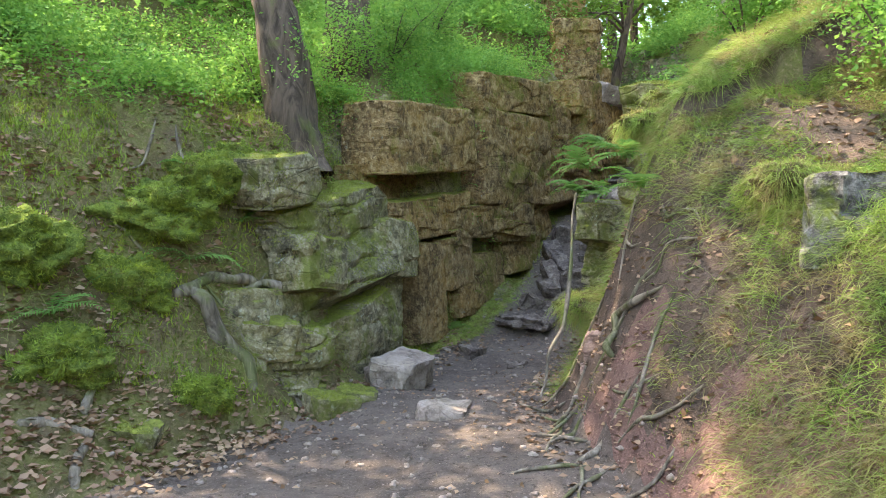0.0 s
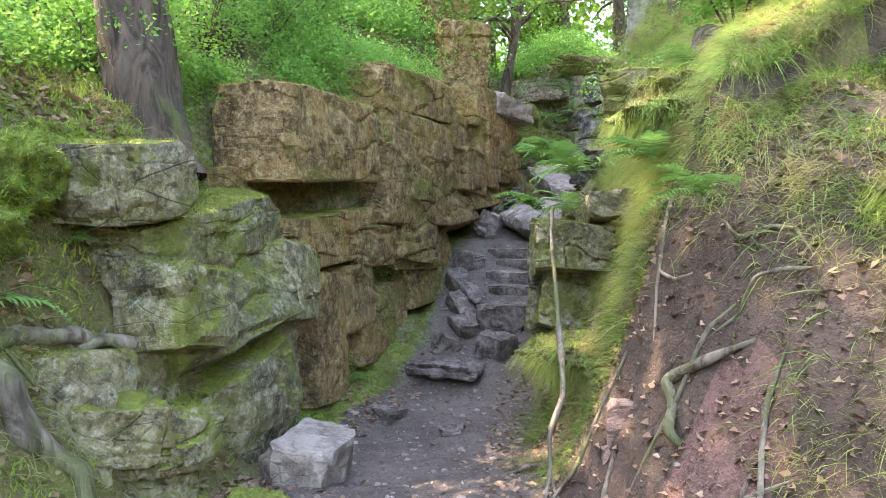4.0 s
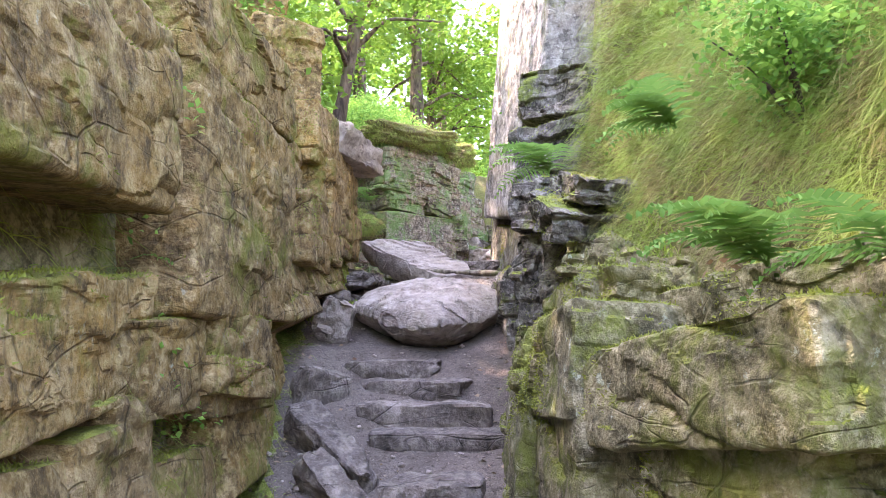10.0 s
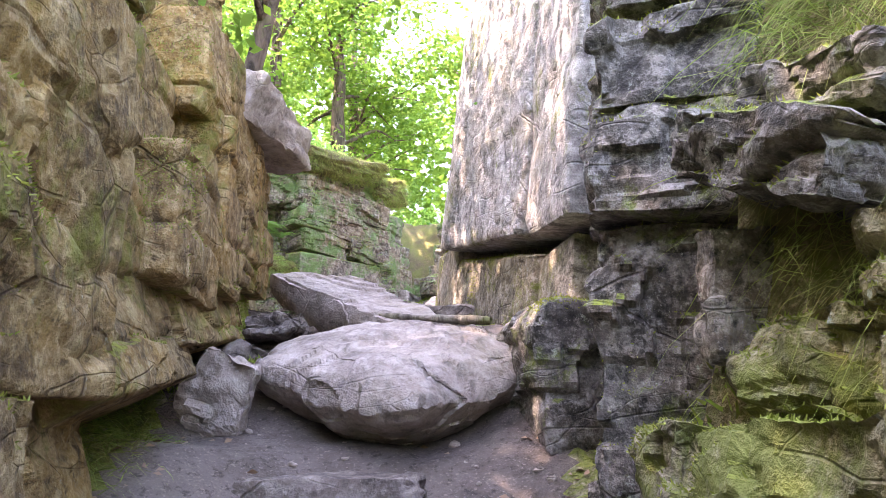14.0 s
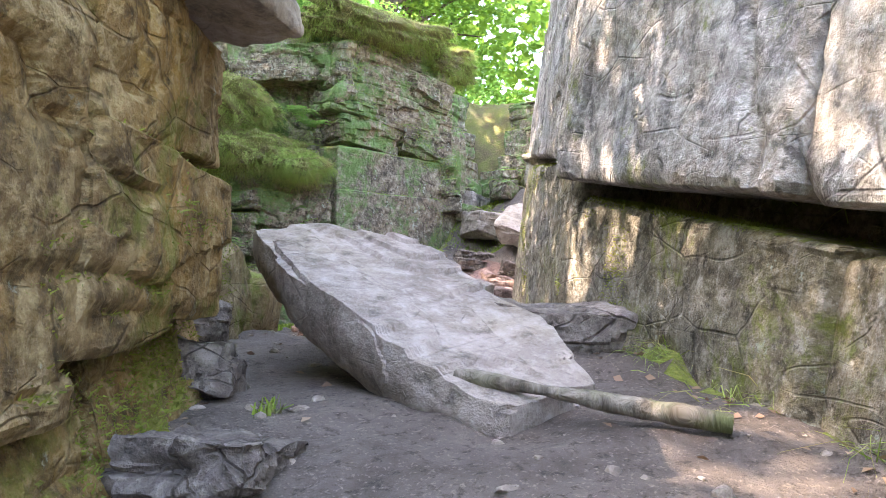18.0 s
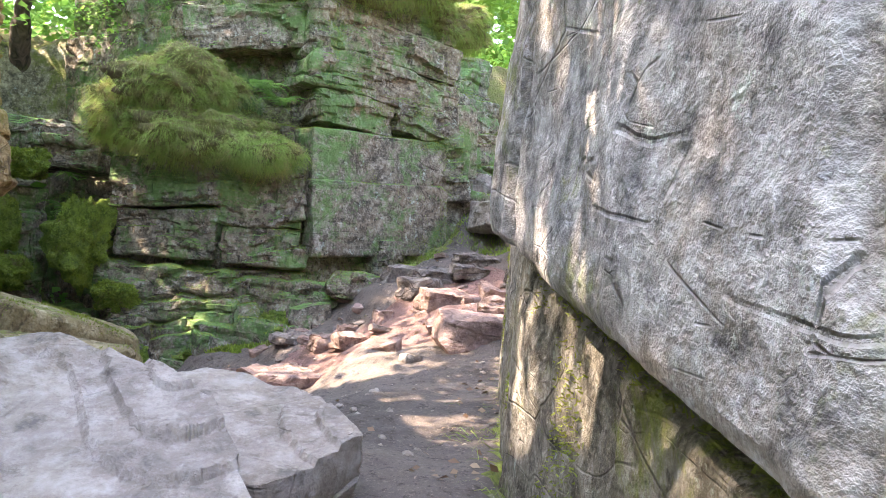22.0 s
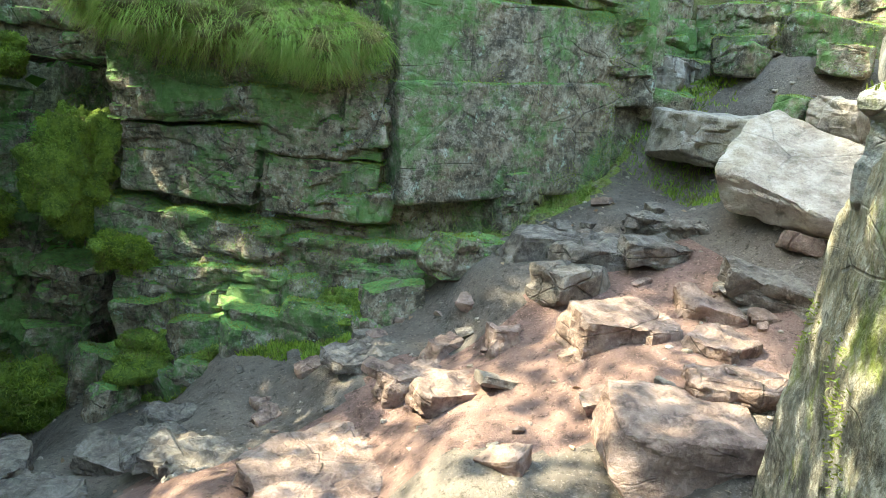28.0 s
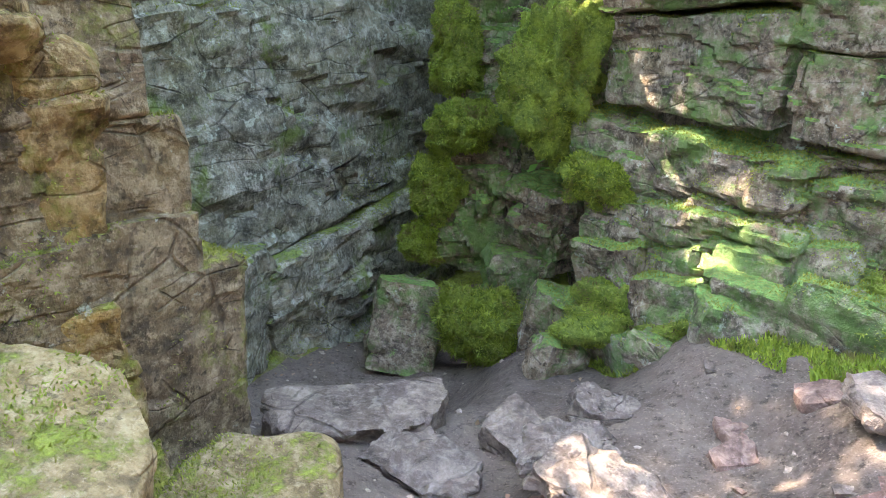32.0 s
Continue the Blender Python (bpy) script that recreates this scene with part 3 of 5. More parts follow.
# left cliff, from the bulging foot to the buttress
block_wall("rock_wall_left", ROCK_MOSSY, [
    (-1.10, 7.00, 0.34, 1.35, 0.80, 0.74, 62, -12, 2), (-1.16, 7.02, 0.92, 1.42, 0.80, 0.56, 62, -10, -30), (-1.30, 7.08, 1.56, 1.70, 0.76, 0.44, 62, -11, 2), (-1.66, 6.05, 0.50, 0.95, 0.60, 0.85, 60, 6, -8), (-1.52, 6.30, 1.88, 0.62, 0.6, 0.46, 55, -8, 0),
    (-1.22, 6.30, 1.12, 0.55, 0.5, 0.5, 62, 10, -10), (-0.72, 7.72, 1.18, 0.80, 0.60, 0.62, 62, 5, -8), (-0.97, 7.35, 0.55, 0.36, 0.55, 1.15, 64, 4, -5), (-0.78, 7.80, 0.48, 0.42, 0.5, 1.20, 60, -3, -5)],
    21, "mossy lower courses of the sandstone cliff", mossy=0.75, rough=0.02, warp=0.03, beds=0.028, cuts=12, keep=0.84, dip=0.35)
block_wall("rock_wall_hollow", ROCK_OCHRE, [
    (-0.36, 8.66, 2.47, 1.95, 0.75, 0.80, 62, -4, 0), (-0.38, 8.64, 1.54, 2.00, 0.60, 0.48, 62, -5, 0), (-0.62, 8.75, 1.86, 2.1, 0.30, 0.5, 62, 0, 0), (-0.32, 8.62, 0.62, 0.70, 0.5, 1.20, 62, 3, -4),
    (0.00, 9.25, 0.95, 0.80, 0.55, 0.66, 60, -3, -3), (0.24, 9.60, 1.47, 0.95, 0.5, 0.44, 55, -2, 0), (0.90, 10.47, 1.46, 1.10, 0.52, 0.56, 55, 2, 0), (0.36, 9.75, 0.62, 1.20, 0.5, 0.85, 56, 2, -6),
    (1.05, 10.75, 1.00, 1.15, 0.5, 0.6, 55, -4, -8), (0.86, 10.28, 1.36, 0.90, 0.5, 0.20, 52, 6, -6), (1.35, 11.35, 1.42, 0.80, 0.5, 0.6, 55, 4, -14)],
    22, "ochre and grey sandstone cliff with a dark hollow", mossy=0.18)
block_wall("rock_wall_tall", ROCK_OCHRE, [
    (0.85, 10.60, 2.36, 2.05, 0.75, 1.30, 55, 0, 0), (0.80, 10.62, 3.28, 2.15, 0.80, 0.50, 55, -3, 0), (1.34, 11.22, 2.90, 0.62, 0.5, 0.85, 55, 4, 0), (1.58, 11.70, 2.36, 0.90, 0.5, 0.56, 55, -2, 0),
    (1.62, 11.95, 3.05, 1.30, 0.5, 0.75, 55, 3, 0), (2.10, 12.26, 2.54, 0.90, 0.55, 0.64, 55, 3, 0), (2.76, 13.15, 2.95, 1.15, 0.5, 0.95, 55, -3, 0), (1.75, 11.85, 1.90, 1.30, 0.55, 0.50, 55, -6, -24)],
    23, "tall smooth ochre sandstone face over mossy rubble", mossy=0.2, fine=34)
block_wall("rock_wall_buttress", ROCK_OCHRE, [
    (2.54, 12.84, 2.58, 0.66, 0.5, 0.48, 55, 0, 0), (2.50, 12.88, 3.06, 0.80, 0.5, 0.50, 55, 4, 0), (3.00, 13.62, 3.30, 1.15, 0.6, 0.46, 55, -3, 0), (3.03, 13.58, 2.80, 1.12, 0.6, 0.52, 55, 2, 0),
    (2.45, 12.80, 2.18, 1.5, 0.5, 0.45, 55, -6, -22), (3.10, 13.75, 2.35, 1.2, 0.5, 0.5, 58, 3, -16), (2.55, 13.1, 3.62, 1.6, 0.7, 0.6, 52, -3, 0)],
    24, "stacked ochre blocks of the buttress above the slab", mossy=0.5, fine=36)
rock_wall("rock_wall_pillar", LEFT[10:15], 1, ROCK_OCHRE, 12, "tall ochre sandstone buttress with rounded mossy blocks", big=1.9, mossy=0.4, proud=-0.12, **ANGULAR)
block_wall("rock_wall_corner", ROCK_BROWN, [
    (3.58, 18.00, 2.05, 2.20, 0.9, 1.30, 76, 5, 0), (3.55, 17.92, 2.98, 2.10, 0.9, 0.64, 76, 6, -2), (3.52, 17.85, 3.62, 2.00, 0.9, 0.70, 76, 5, -4), (3.48, 17.75, 4.35, 1.9, 0.9, 0.8, 76, 4, -5)],
    25, "grey-brown corner pillar with slanting beds beside the cleft", mossy=0.15, fine=34, dip=0.3)
SLANT = dict(rounding=0.05, cuts=4, keep=0.95, rough=0.03, beds=0.05, smooth=26, warp=0.05, dip=0.65)
rock_wall("rock_wall_cleft", LEFT[14:18], 1, ROCK_CLEFT, 13, "dark grey cliff with slanting beds in the cleft", big=3.6, tilt=-6, proud=-0.03, mossy=0.1, uneven=0.02, **SLANT)
rock_wall("rock_wall_back", LEFT[17:23], 1, ROCK_WET, 14, "damp sandstone cliff with green moss and open bedding", big=1.5, mossy=0.8, proud=-0.45, uneven=0.1, **ANGULAR)
rock_wall("rock_wall_gully", LEFT[22:25], 1, ROCK_WET, 15, "dark rock side of the gully above the path", big=1.6, mossy=0.6, **ANGULAR)
rock_wall("rock_wall_head", [LEFT[23], LEFT[24], RIGHT[17], RIGHT[16]], 1, ROCK_WET, 20, "mossy rock head closing the gully", big=1.3, mossy=0.9, **ANGULAR)

# right shelf and the dark rocks above it
block_wall("rock_wall_shelf", ROCK_MOSSY, [
    (1.82, 7.50, 1.42, 1.25, 0.62, 0.36, 70, 7, 2), (1.90, 7.62, 1.00, 1.20, 0.6, 0.50, 70, 8, 10), (2.22, 8.48, 1.44, 1.00, 0.62, 0.50, 58, 4, 6), (2.20, 8.45, 0.92, 1.05, 0.6, 0.62, 58, 5, 5),
    (1.96, 7.55, 0.42, 1.30, 0.6, 0.75, 70, 5, 14), (2.36, 8.75, 0.45, 1.30, 0.6, 0.65, 58, 4, 8), (2.20, 7.40, 1.76, 1.40, 0.6, 0.20, 70, 6, -4), (2.62, 9.30, 0.95, 0.9, 0.55, 0.8, 57, 2, 8)],
    26, "low grey rock shelf with slanting cracks under hanging grass", mossy=0.55, fine=34, dip=-0.3)
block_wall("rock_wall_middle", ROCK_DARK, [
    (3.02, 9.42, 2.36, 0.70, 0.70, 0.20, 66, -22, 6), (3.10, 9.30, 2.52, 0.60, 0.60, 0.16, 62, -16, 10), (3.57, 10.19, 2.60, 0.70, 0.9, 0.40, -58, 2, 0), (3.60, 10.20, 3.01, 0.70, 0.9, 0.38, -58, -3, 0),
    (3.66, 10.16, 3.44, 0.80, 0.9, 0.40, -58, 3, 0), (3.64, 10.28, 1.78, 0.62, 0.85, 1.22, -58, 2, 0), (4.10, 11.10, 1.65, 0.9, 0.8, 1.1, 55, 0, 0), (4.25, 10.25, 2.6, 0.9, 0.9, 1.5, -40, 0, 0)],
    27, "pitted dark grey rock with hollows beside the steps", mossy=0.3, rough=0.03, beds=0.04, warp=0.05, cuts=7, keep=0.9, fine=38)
block_wall("rock_wall_rubble", ROCK_MOSSY, [
    (2.92, 9.20, 1.72, 0.75, 0.60, 0.30, 57, -6, 18), (2.78, 9.32, 1.40, 0.90, 0.6, 0.40, 57, 4, 16), (2.66, 8.80, 1.66, 0.65, 0.6, 0.30, 58, 8, 18), (3.02, 9.78, 1.50, 0.45, 0.45, 0.30, 50, 4, 6),
    (2.86, 9.62, 1.12, 0.8, 0.5, 0.36, 56, -4, 12), (2.50, 8.55, 1.80, 0.5, 0.4, 0.24, 66, 12, 14), (2.75, 9.05, 2.02, 0.35, 0.4, 0.22, 40, 10, 10)],
    31, "heap of mossy grey rubble beside the steps", mossy=0.8, rough=0.04, beds=0.05, warp=0.05, cuts=9, keep=0.86, fine=40)
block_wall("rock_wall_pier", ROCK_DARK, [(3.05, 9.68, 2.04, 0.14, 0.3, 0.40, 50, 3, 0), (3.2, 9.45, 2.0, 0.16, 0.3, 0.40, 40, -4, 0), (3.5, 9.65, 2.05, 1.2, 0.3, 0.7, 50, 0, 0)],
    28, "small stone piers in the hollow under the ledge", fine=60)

# the great cliff with its undercut
FACE = dict(rounding=0.04, cuts=4, keep=0.96, rough=0.01, beds=0.010, smooth=26, warp=0.015)
rock("cliff_slab", (5.86, 12.77, 4.80), (2.15, 1.2, 3.4), ROCK_GREY, 62, (4, -9, 64.7), "huge smooth grey sandstone slab above a dark undercut", "rock", n=76, joints=[(-0.45, 0.25, 0.05), (0.5, -0.15, 0.04)], **FACE)
rock("cliff_slab", (7.28, 14.80, 5.12), (3.45, 1.2, 3.0), ROCK_GREY, 64, (6, -10, 50.4), "long smooth grey cliff face above the mossy foot", "rock", n=96, joints=[(-0.9, 0.15, 0.05), (0.25, -0.2, 0.04), (1.0, 0.3, 0.04)], **FACE)
rock("cliff_slab", (5.0, 11.30, 4.35), (1.25, 1.1, 3.0), ROCK_GREY, 63, (4, -7, 54), "upright grey sandstone block beside the great slab", "rock", n=44, **FACE)
block_wall("rock_wall_foot", ROCK_LEDGE, [
    (5.88, 13.10, 2.30, 2.35, 1.0, 1.42, 63, -10, 4), (7.28, 15.24, 2.80, 3.20, 1.0, 1.66, 53, -8, 4), (5.02, 11.70, 2.40, 0.85, 0.7, 0.75, 57, 2, 6), (4.86, 11.08, 1.98, 0.70, 0.55, 0.72, 50, -4, 10),
    (6.75, 12.95, 3.25, 2.6, 0.4, 0.7, 60, -9, 0)],
    29, "green-stained lower rock below the dark undercut", mossy=0.22, fine=26, rough=0.007, beds=0.008, warp=0.01)
rock_wall("rock_wall_end", RIGHT[14:18], -1, ROCK_GREY, 18, "grey end of the tall cliff beside the clearing", big=2.6, bottom=2.0, uneven=0.05, proud=-0.12, mossy=0.4, **ANGULAR)

# damp cliff across the clearing
BLOCK = dict(rounding=0.05, cuts=4, keep=0.95, rough=0.014, beds=0.007, smooth=26, warp=0.02, mossy=0.35)
rock("cliff_block", (8.48, 20.73, 3.45), (2.12, 0.75, 0.95), ROCK_WET, 80, (0, -1, 7), "great square block green with algae", n=44, **BLOCK)
rock("cliff_block", (8.50, 20.76, 4.23), (2.16, 0.75, 0.66), ROCK_WET, 81, (2, -1, 7), "upper square block with green film", n=44, **BLOCK)
rock("cliff_block", (9.78, 20.88, 3.54), (0.52, 0.6, 1.10), ROCK_WET, 88, (0, 2, 9), "narrow mossy block at the corner of the cliff", n=26, **BLOCK)
rock("cliff_block", (9.86, 20.95, 4.62), (0.56, 0.6, 1.05), ROCK_WET, 89, (0, -3, 9), "upper corner block with a leaning edge", n=26, **BLOCK)
BLOCK.update(beds=0.05, rough=0.035)
rock("cliff_block", (7.09, 20.79, 3.66), (1.02, 0.7, 0.76), ROCK_WET, 82, (-3, 2, -28), "jutting block split by a dark crack", n=36, **BLOCK)
rock("cliff_block", (7.08, 20.76, 3.06), (0.95, 0.72, 0.46), ROCK_WET, 90, (-2, 3, -28), "lower lip of the jutting block", n=34, **BLOCK)
rock("cliff_block", (6.15, 21.40, 3.82), (1.42, 0.7, 0.60), ROCK_WET, 83, (-2, -2, -40), "overhanging layered block of dark stone", n=40, **BLOCK)
rock("cliff_block", (6.18, 21.42, 3.20), (1.28, 0.7, 0.58), ROCK_WET, 91, (-2, 2, -40), "dark layered block under the overhang", n=40, **BLOCK)
rock("cliff_block", (7.10, 20.80, 2.66), (0.92, 0.5, 0.24), ROCK_WET, 84, (0, 4, -28), "thin stone ledge under the jutting block", n=26, **BLOCK)
BLOCK.update(mossy=0.9, rough=0.05)
rock("cliff_block", (6.06, 21.30, 2.58), (1.75, 0.6, 0.46), ROCK_WET, 92, (0, 3, -40), "mossy ledge below the layered blocks", n=36, **BLOCK)
rock("cliff_block", (6.14, 21.06, 2.15), (1.55, 0.6, 0.44), ROCK_WET, 93, (-8, -3, -38), "lower mossy ledge of the damp cliff", n=36, **BLOCK)
rock("cliff_block", (7.2, 20.55, 2.40), (1.6, 0.5, 0.45), ROCK_WET, 94, (-10, 2, -25), "mossy foot of the jutting block", n=30, **BLOCK)
rock("cliff_block", (5.68, 21.15, 1.92), (0.56, 0.45, 0.42), ROCK_WET, 95, (4, -6, -36), "grey-topped stone set in the moss", n=22, **BLOCK)
rock("cliff_block", (6.35, 21.55, 2.6), (2.3, 0.6, 1.9), ROCK_WET, 87, (0, 0, -40), "dark rock deep under the overhang", n=24, **BLOCK)
BLOCK.update(mossy=0.3, rough=0.03)
rock("cliff_block", (8.58, 20.74, 5.72), (2.3, 0.65, 0.50), ROCK_WET, 85, (0, 5, 7), "dark cracked block high on the cliff", n=40, **BLOCK)
rock("cliff_block", (8.56, 20.72, 5.20), (2.34, 0.65, 0.52), ROCK_WET, 86, (0, 6, 7), "dark cracked block in the upper course", n=40, **BLOCK)
rock("cliff_block", (8.1, 20.72, 4.78), (1.1, 0.65, 0.42), ROCK_WET, 96, (0, 4, 7), "wedge-shaped dark block in the upper course", n=30, **BLOCK)
rock("cliff_block", (9.2, 20.78, 4.76), (1.1, 0.65, 0.40), ROCK_WET, 97, (0, 7, 7), "wedge-shaped dark block beside the corner", n=30, **BLOCK)
rock("cliff_block", (8.60, 20.78, 6.20), (2.2, 0.65, 0.48), ROCK_WET, 98, (0, 3, 7), "top course of dark stone under the turf", n=36, **BLOCK)
rock("cliff_block", (6.95, 21.15, 5.75), (1.5, 0.7, 0.55), ROCK_WET, 99, (0, -4, -28), "dark roof block over the fern recess", n=30, **BLOCK)

# the climb


def worn_boulder(at, turn, seed, label):
    """A low dome of stone with a sharp rim, pointed to the front and cut back underneath."""
    m = pose(*at, *turn)
    v, f = cube(60)
    d = v / np.linalg.norm(v, axis=1, keepdims=True)
    a = np.arctan2(d[:, 1], d[:, 0])
    reach = 0.74 + 0.05 * np.cos(2 * a) + 0.07 * np.cos(3 * (a + math.pi / 2)) + 0.03 * np.cos(5 * a + 1.1) + 0.02 * np.cos(9 * a)
    flat = np.hypot(d[:, 0], d[:, 1]) + 1e-9
    up = d[:, 2]
    wide = np.where(up > 0, flat ** 0.8, flat ** 0.7 * (1 + 0.42 * np.clip(up, -1, 0)))
    p = np.column_stack([np.cos(a) * wide * reach, np.sin(a) * wide * reach, np.where(up > 0, 0.25 * np.abs(up) ** 1.1, 0.40 * up)])
    w = p.copy()
    p[:, 2] += 0.035 * fbm(w * 2.2 + seed, 3, seed) + 0.02 * np.floor(2.5 * vnoise(w * np.array([2.2, 3.4, 1]) + 5, seed + 7))
    p[:, :2] *= (1 + 0.05 * vnoise(w * 4.5, seed + 3) + 0.03 * np.floor(2 * vnoise(w * 3 + 2, seed + 5)))[:, None]
    p += 0.008 * np.stack([fbm(w * 14 + 3 * k, 2, seed + k) for k in range(3)], 1)
    ob = part("boulder", mesh_from("boulder", p, f, ROCK_WORN, 30), None, m)
    tagged(ob, label, "rock")


worn_boulder((3.42, 11.95, 1.90), (15, 0, -42), 29, "large worn pink-grey boulder across the steps")
def outlined_slab(outline, level, slope, thick, seed, label):
    """A slab of stone with a sharp rim: corners seen from above, height at their middle, rise along x and y."""
    o = np.array(outline)
    mid = o.mean(0)
    q = o - mid
    v, f = cube(64)
    d = v / np.linalg.norm(v, axis=1, keepdims=True)
    a = np.arctan2(d[:, 1], d[:, 0])
    way = np.column_stack([np.cos(a), np.sin(a)])
    reach = np.full(len(a), 9.0)
    for p0, p1 in zip(q, np.roll(q, -1, axis=0)):
        e = p1 - p0
        den = way[:, 0] * e[1] - way[:, 1] * e[0]
        k = (p0[0] * e[1] - p0[1] * e[0]) / np.where(np.abs(den) < 1e-9, 1e-9, den)
        reach = np.where(k > 0, np.minimum(reach, k), reach)
    up = d[:, 2]
    flat = np.hypot(d[:, 0], d[:, 1])
    wide = np.where(up > 0, np.clip(flat * 1.12, 0, 1) ** 0.9, flat ** 0.5 * (1 + 0.12 * np.clip(up, -1, 0)))
    p = np.column_stack([way * (wide * reach)[:, None], np.where(up > 0, np.clip(up * 2.2, 0, 1) * 0.35, -np.clip(-up * 1.6, 0, 1) * 0.65) * thick])
    w = np.column_stack([p[:, :2] + mid, p[:, 2]])
    p[:, :2] *= (1 + 0.03 * vnoise(w * 5, seed) + 0.025 * np.floor(2 * vnoise(w * 3.5 + 2, seed + 5)))[:, None]
    p[:, 2] += p[:, 0] * slope[0] + p[:, 1] * slope[1] + 0.012 * fbm(w * 3, 3, seed) + 0.022 * np.floor(2.2 * vnoise(w * np.array([3.2, 1.4, 1]) + 5, seed + 7)) + 0.005 * fbm(w * 16, 2, seed)
    ob = part("rock_slab", mesh_from("rock_slab", p, f, ROCK_WORN, 28), None, pose(mid[0], mid[1], level))
    tagged(ob, label, "rock")


outlined_slab([(3.93, 14.05), (4.05, 14.72), (4.42, 14.72), (4.78, 14.15), (4.78, 13.35), (4.56, 12.84), (4.12, 12.84), (3.98, 13.3)], 2.55, (0.124, 0.319), 0.30, 22, "long tilted slab of worn grey stone")
outlined_slab([(4.55, 14.55), (4.62, 15.05), (5.0, 15.1), (5.3, 14.75), (5.28, 14.2), (4.9, 14.1)], 2.60, (0.0, 0.15), 0.26, 26, "broken flake of grey stone leaning on the slab")
for k, (x, y, z, ln, t) in enumerate([(2.55, 10.35, 0.86, 1.1, -42), (2.62, 10.75, 1.02, 1.0, -40), (2.72, 11.12, 1.17, 0.95, -46), (2.75, 11.5, 1.32, 0.8, -38)]):
    rock("step_stone", (x, y, z), (ln, 0.42, 0.19), ROCK_STEP, 30 + k, (0, 0, t), "worn flat stone step set in the earth", "step", group="steps up the gorge", n=12, rough=0.02)
BULGE = dict(n=34, rounding=0.12, cuts=8, keep=0.82, rough=0.06, beds=0.05, smooth=28, warp=0.12)
rock("rock_block", (-1.5, 6.1, 0.35), (0.8, 0.7, 0.6), ROCK_MOSSY, 53, (0, 6, 35), "low mossy block in the bank", mossy=1.0, **BULGE)
rock("rock_block", (-1.9, 5.75, 0.6), (0.8, 0.6, 0.7), ROCK_MOSSY, 56, (0, 8, 30), "mossy rock wrapped by roots in the bank", mossy=0.9, **BULGE)
rock("rock", (-0.40, 6.68, 0.04), (0.45, 0.75, 0.38), ROCK_WORN, 40, (0, 8, -25), "pale angular boulder beside the path", n=14, rounding=0.06)
rock("rock", (0.03, 5.45, -0.03), (0.40, 0.36, 0.28), ROCK_WORN, 41, (0, 0, -10), "small flat-topped boulder on the path", n=14)

# ---- plants ----
def quads_mesh(name, corners, material):
    """A mesh of loose quads; corners: n x 4 x 3."""
    n = len(corners)
    return mesh_from(name, corners.reshape(-1, 3), np.arange(n * 4).reshape(n, 4), material)


def unit(v):
    return v / (np.linalg.norm(v, axis=-1, keepdims=True) + 1e-9)


def blade_quads(base, lean, length, width, droop, rng):
    """Grass blades of three joined quads: rise along lean, then droop."""
    n = len(base)
    lean = unit(lean)
    sidev = unit(np.cross(lean, rng.normal(size=(n, 3)))) * np.asarray(width).reshape(-1, 1)
    length = np.asarray(length).reshape(-1, 1)
    droop = np.asarray(droop).reshape(-1, 1)
    out = unit(lean * np.array([1, 1, 0]) + rng.normal(size=(n, 3)) * np.array([0.4, 0.4, 0]))
    pts = []
    for f in (0.0, 0.36, 0.7, 1.0):
        pts.append(base + length * (lean * f * (1 - 0.35 * droop * f) + droop * f * f * (0.45 * out - np.array([0, 0, 0.75]))))
    verts = []
    for k, w in enumerate((1.0, 0.85, 0.6, 0.08)):
        verts += [pts[k] - sidev * w, pts[k] + sidev * w]
    v = np.stack(verts, 1)
    faces = np.array([[0, 1, 3, 2], [2, 3, 5, 4], [4, 5, 7, 6]])
    return v.reshape(-1, 3), (np.arange(n)[:, None, None] * 8 + faces[None]).reshape(-1, 4)


def stuff(name, verts, faces, material, label, category):
    ob = new(name, mesh_from(name, verts, faces, material))
    return tagged(ob, label, category, kind="stuff")


def brink_points(line, inward, count, rng, back=(0.0, 0.5), lo=0, hi=None):
    """Random places along a brink, back metres behind it; gives the place and the way out over the edge."""
    sub = line[lo:hi]
    s, at = along(sub)
    q = rng.uniform(0, s[-1], count)
    a = at(q)
    b = at(np.clip(q + 0.2, 0, s[-1]))
    c = at(np.clip(q - 0.2, 0, s[-1]))
    t = np.column_stack([b[0] - c[0], b[1] - c[1]])
    t = unit(t)
    nrm = np.column_stack([inward * t[:, 1], -inward * t[:, 0]])
    off = a[3] + rng.uniform(back[0], back[1], count)
    xy = np.column_stack([a[0], a[1]]) - nrm * off[:, None]
    return xy, np.column_stack([nrm, np.zeros(count)])


def tufts(rng, xy, out, per, length, width, droop, spreadr=0.07, lift=0.55):
    """Blades in tufts round the places xy."""
    n = len(xy)
    base = np.repeat(xy, per, 0) + rng.normal(size=(n * per, 2)) * spreadr
    z = ground_z(base[:, 0], base[:, 1]) - 0.02
    base = np.column_stack([base, z])
    lean = np.repeat(out, per, 0) * rng.uniform(0.0, 1.0, (n * per, 1)) + rng.normal(size=(n * per, 3)) * 0.45 + np.array([0, 0, lift])
    scale = np.repeat(rng.uniform(0.6, 1.25, n), per)
    return blade_quads(base, lean, rng.uniform(*length, n * per) * scale, rng.uniform(0.6, 1.3, n * per) * width, rng.uniform(*droop, n * per), rng)


rng = np.random.default_rng(5)
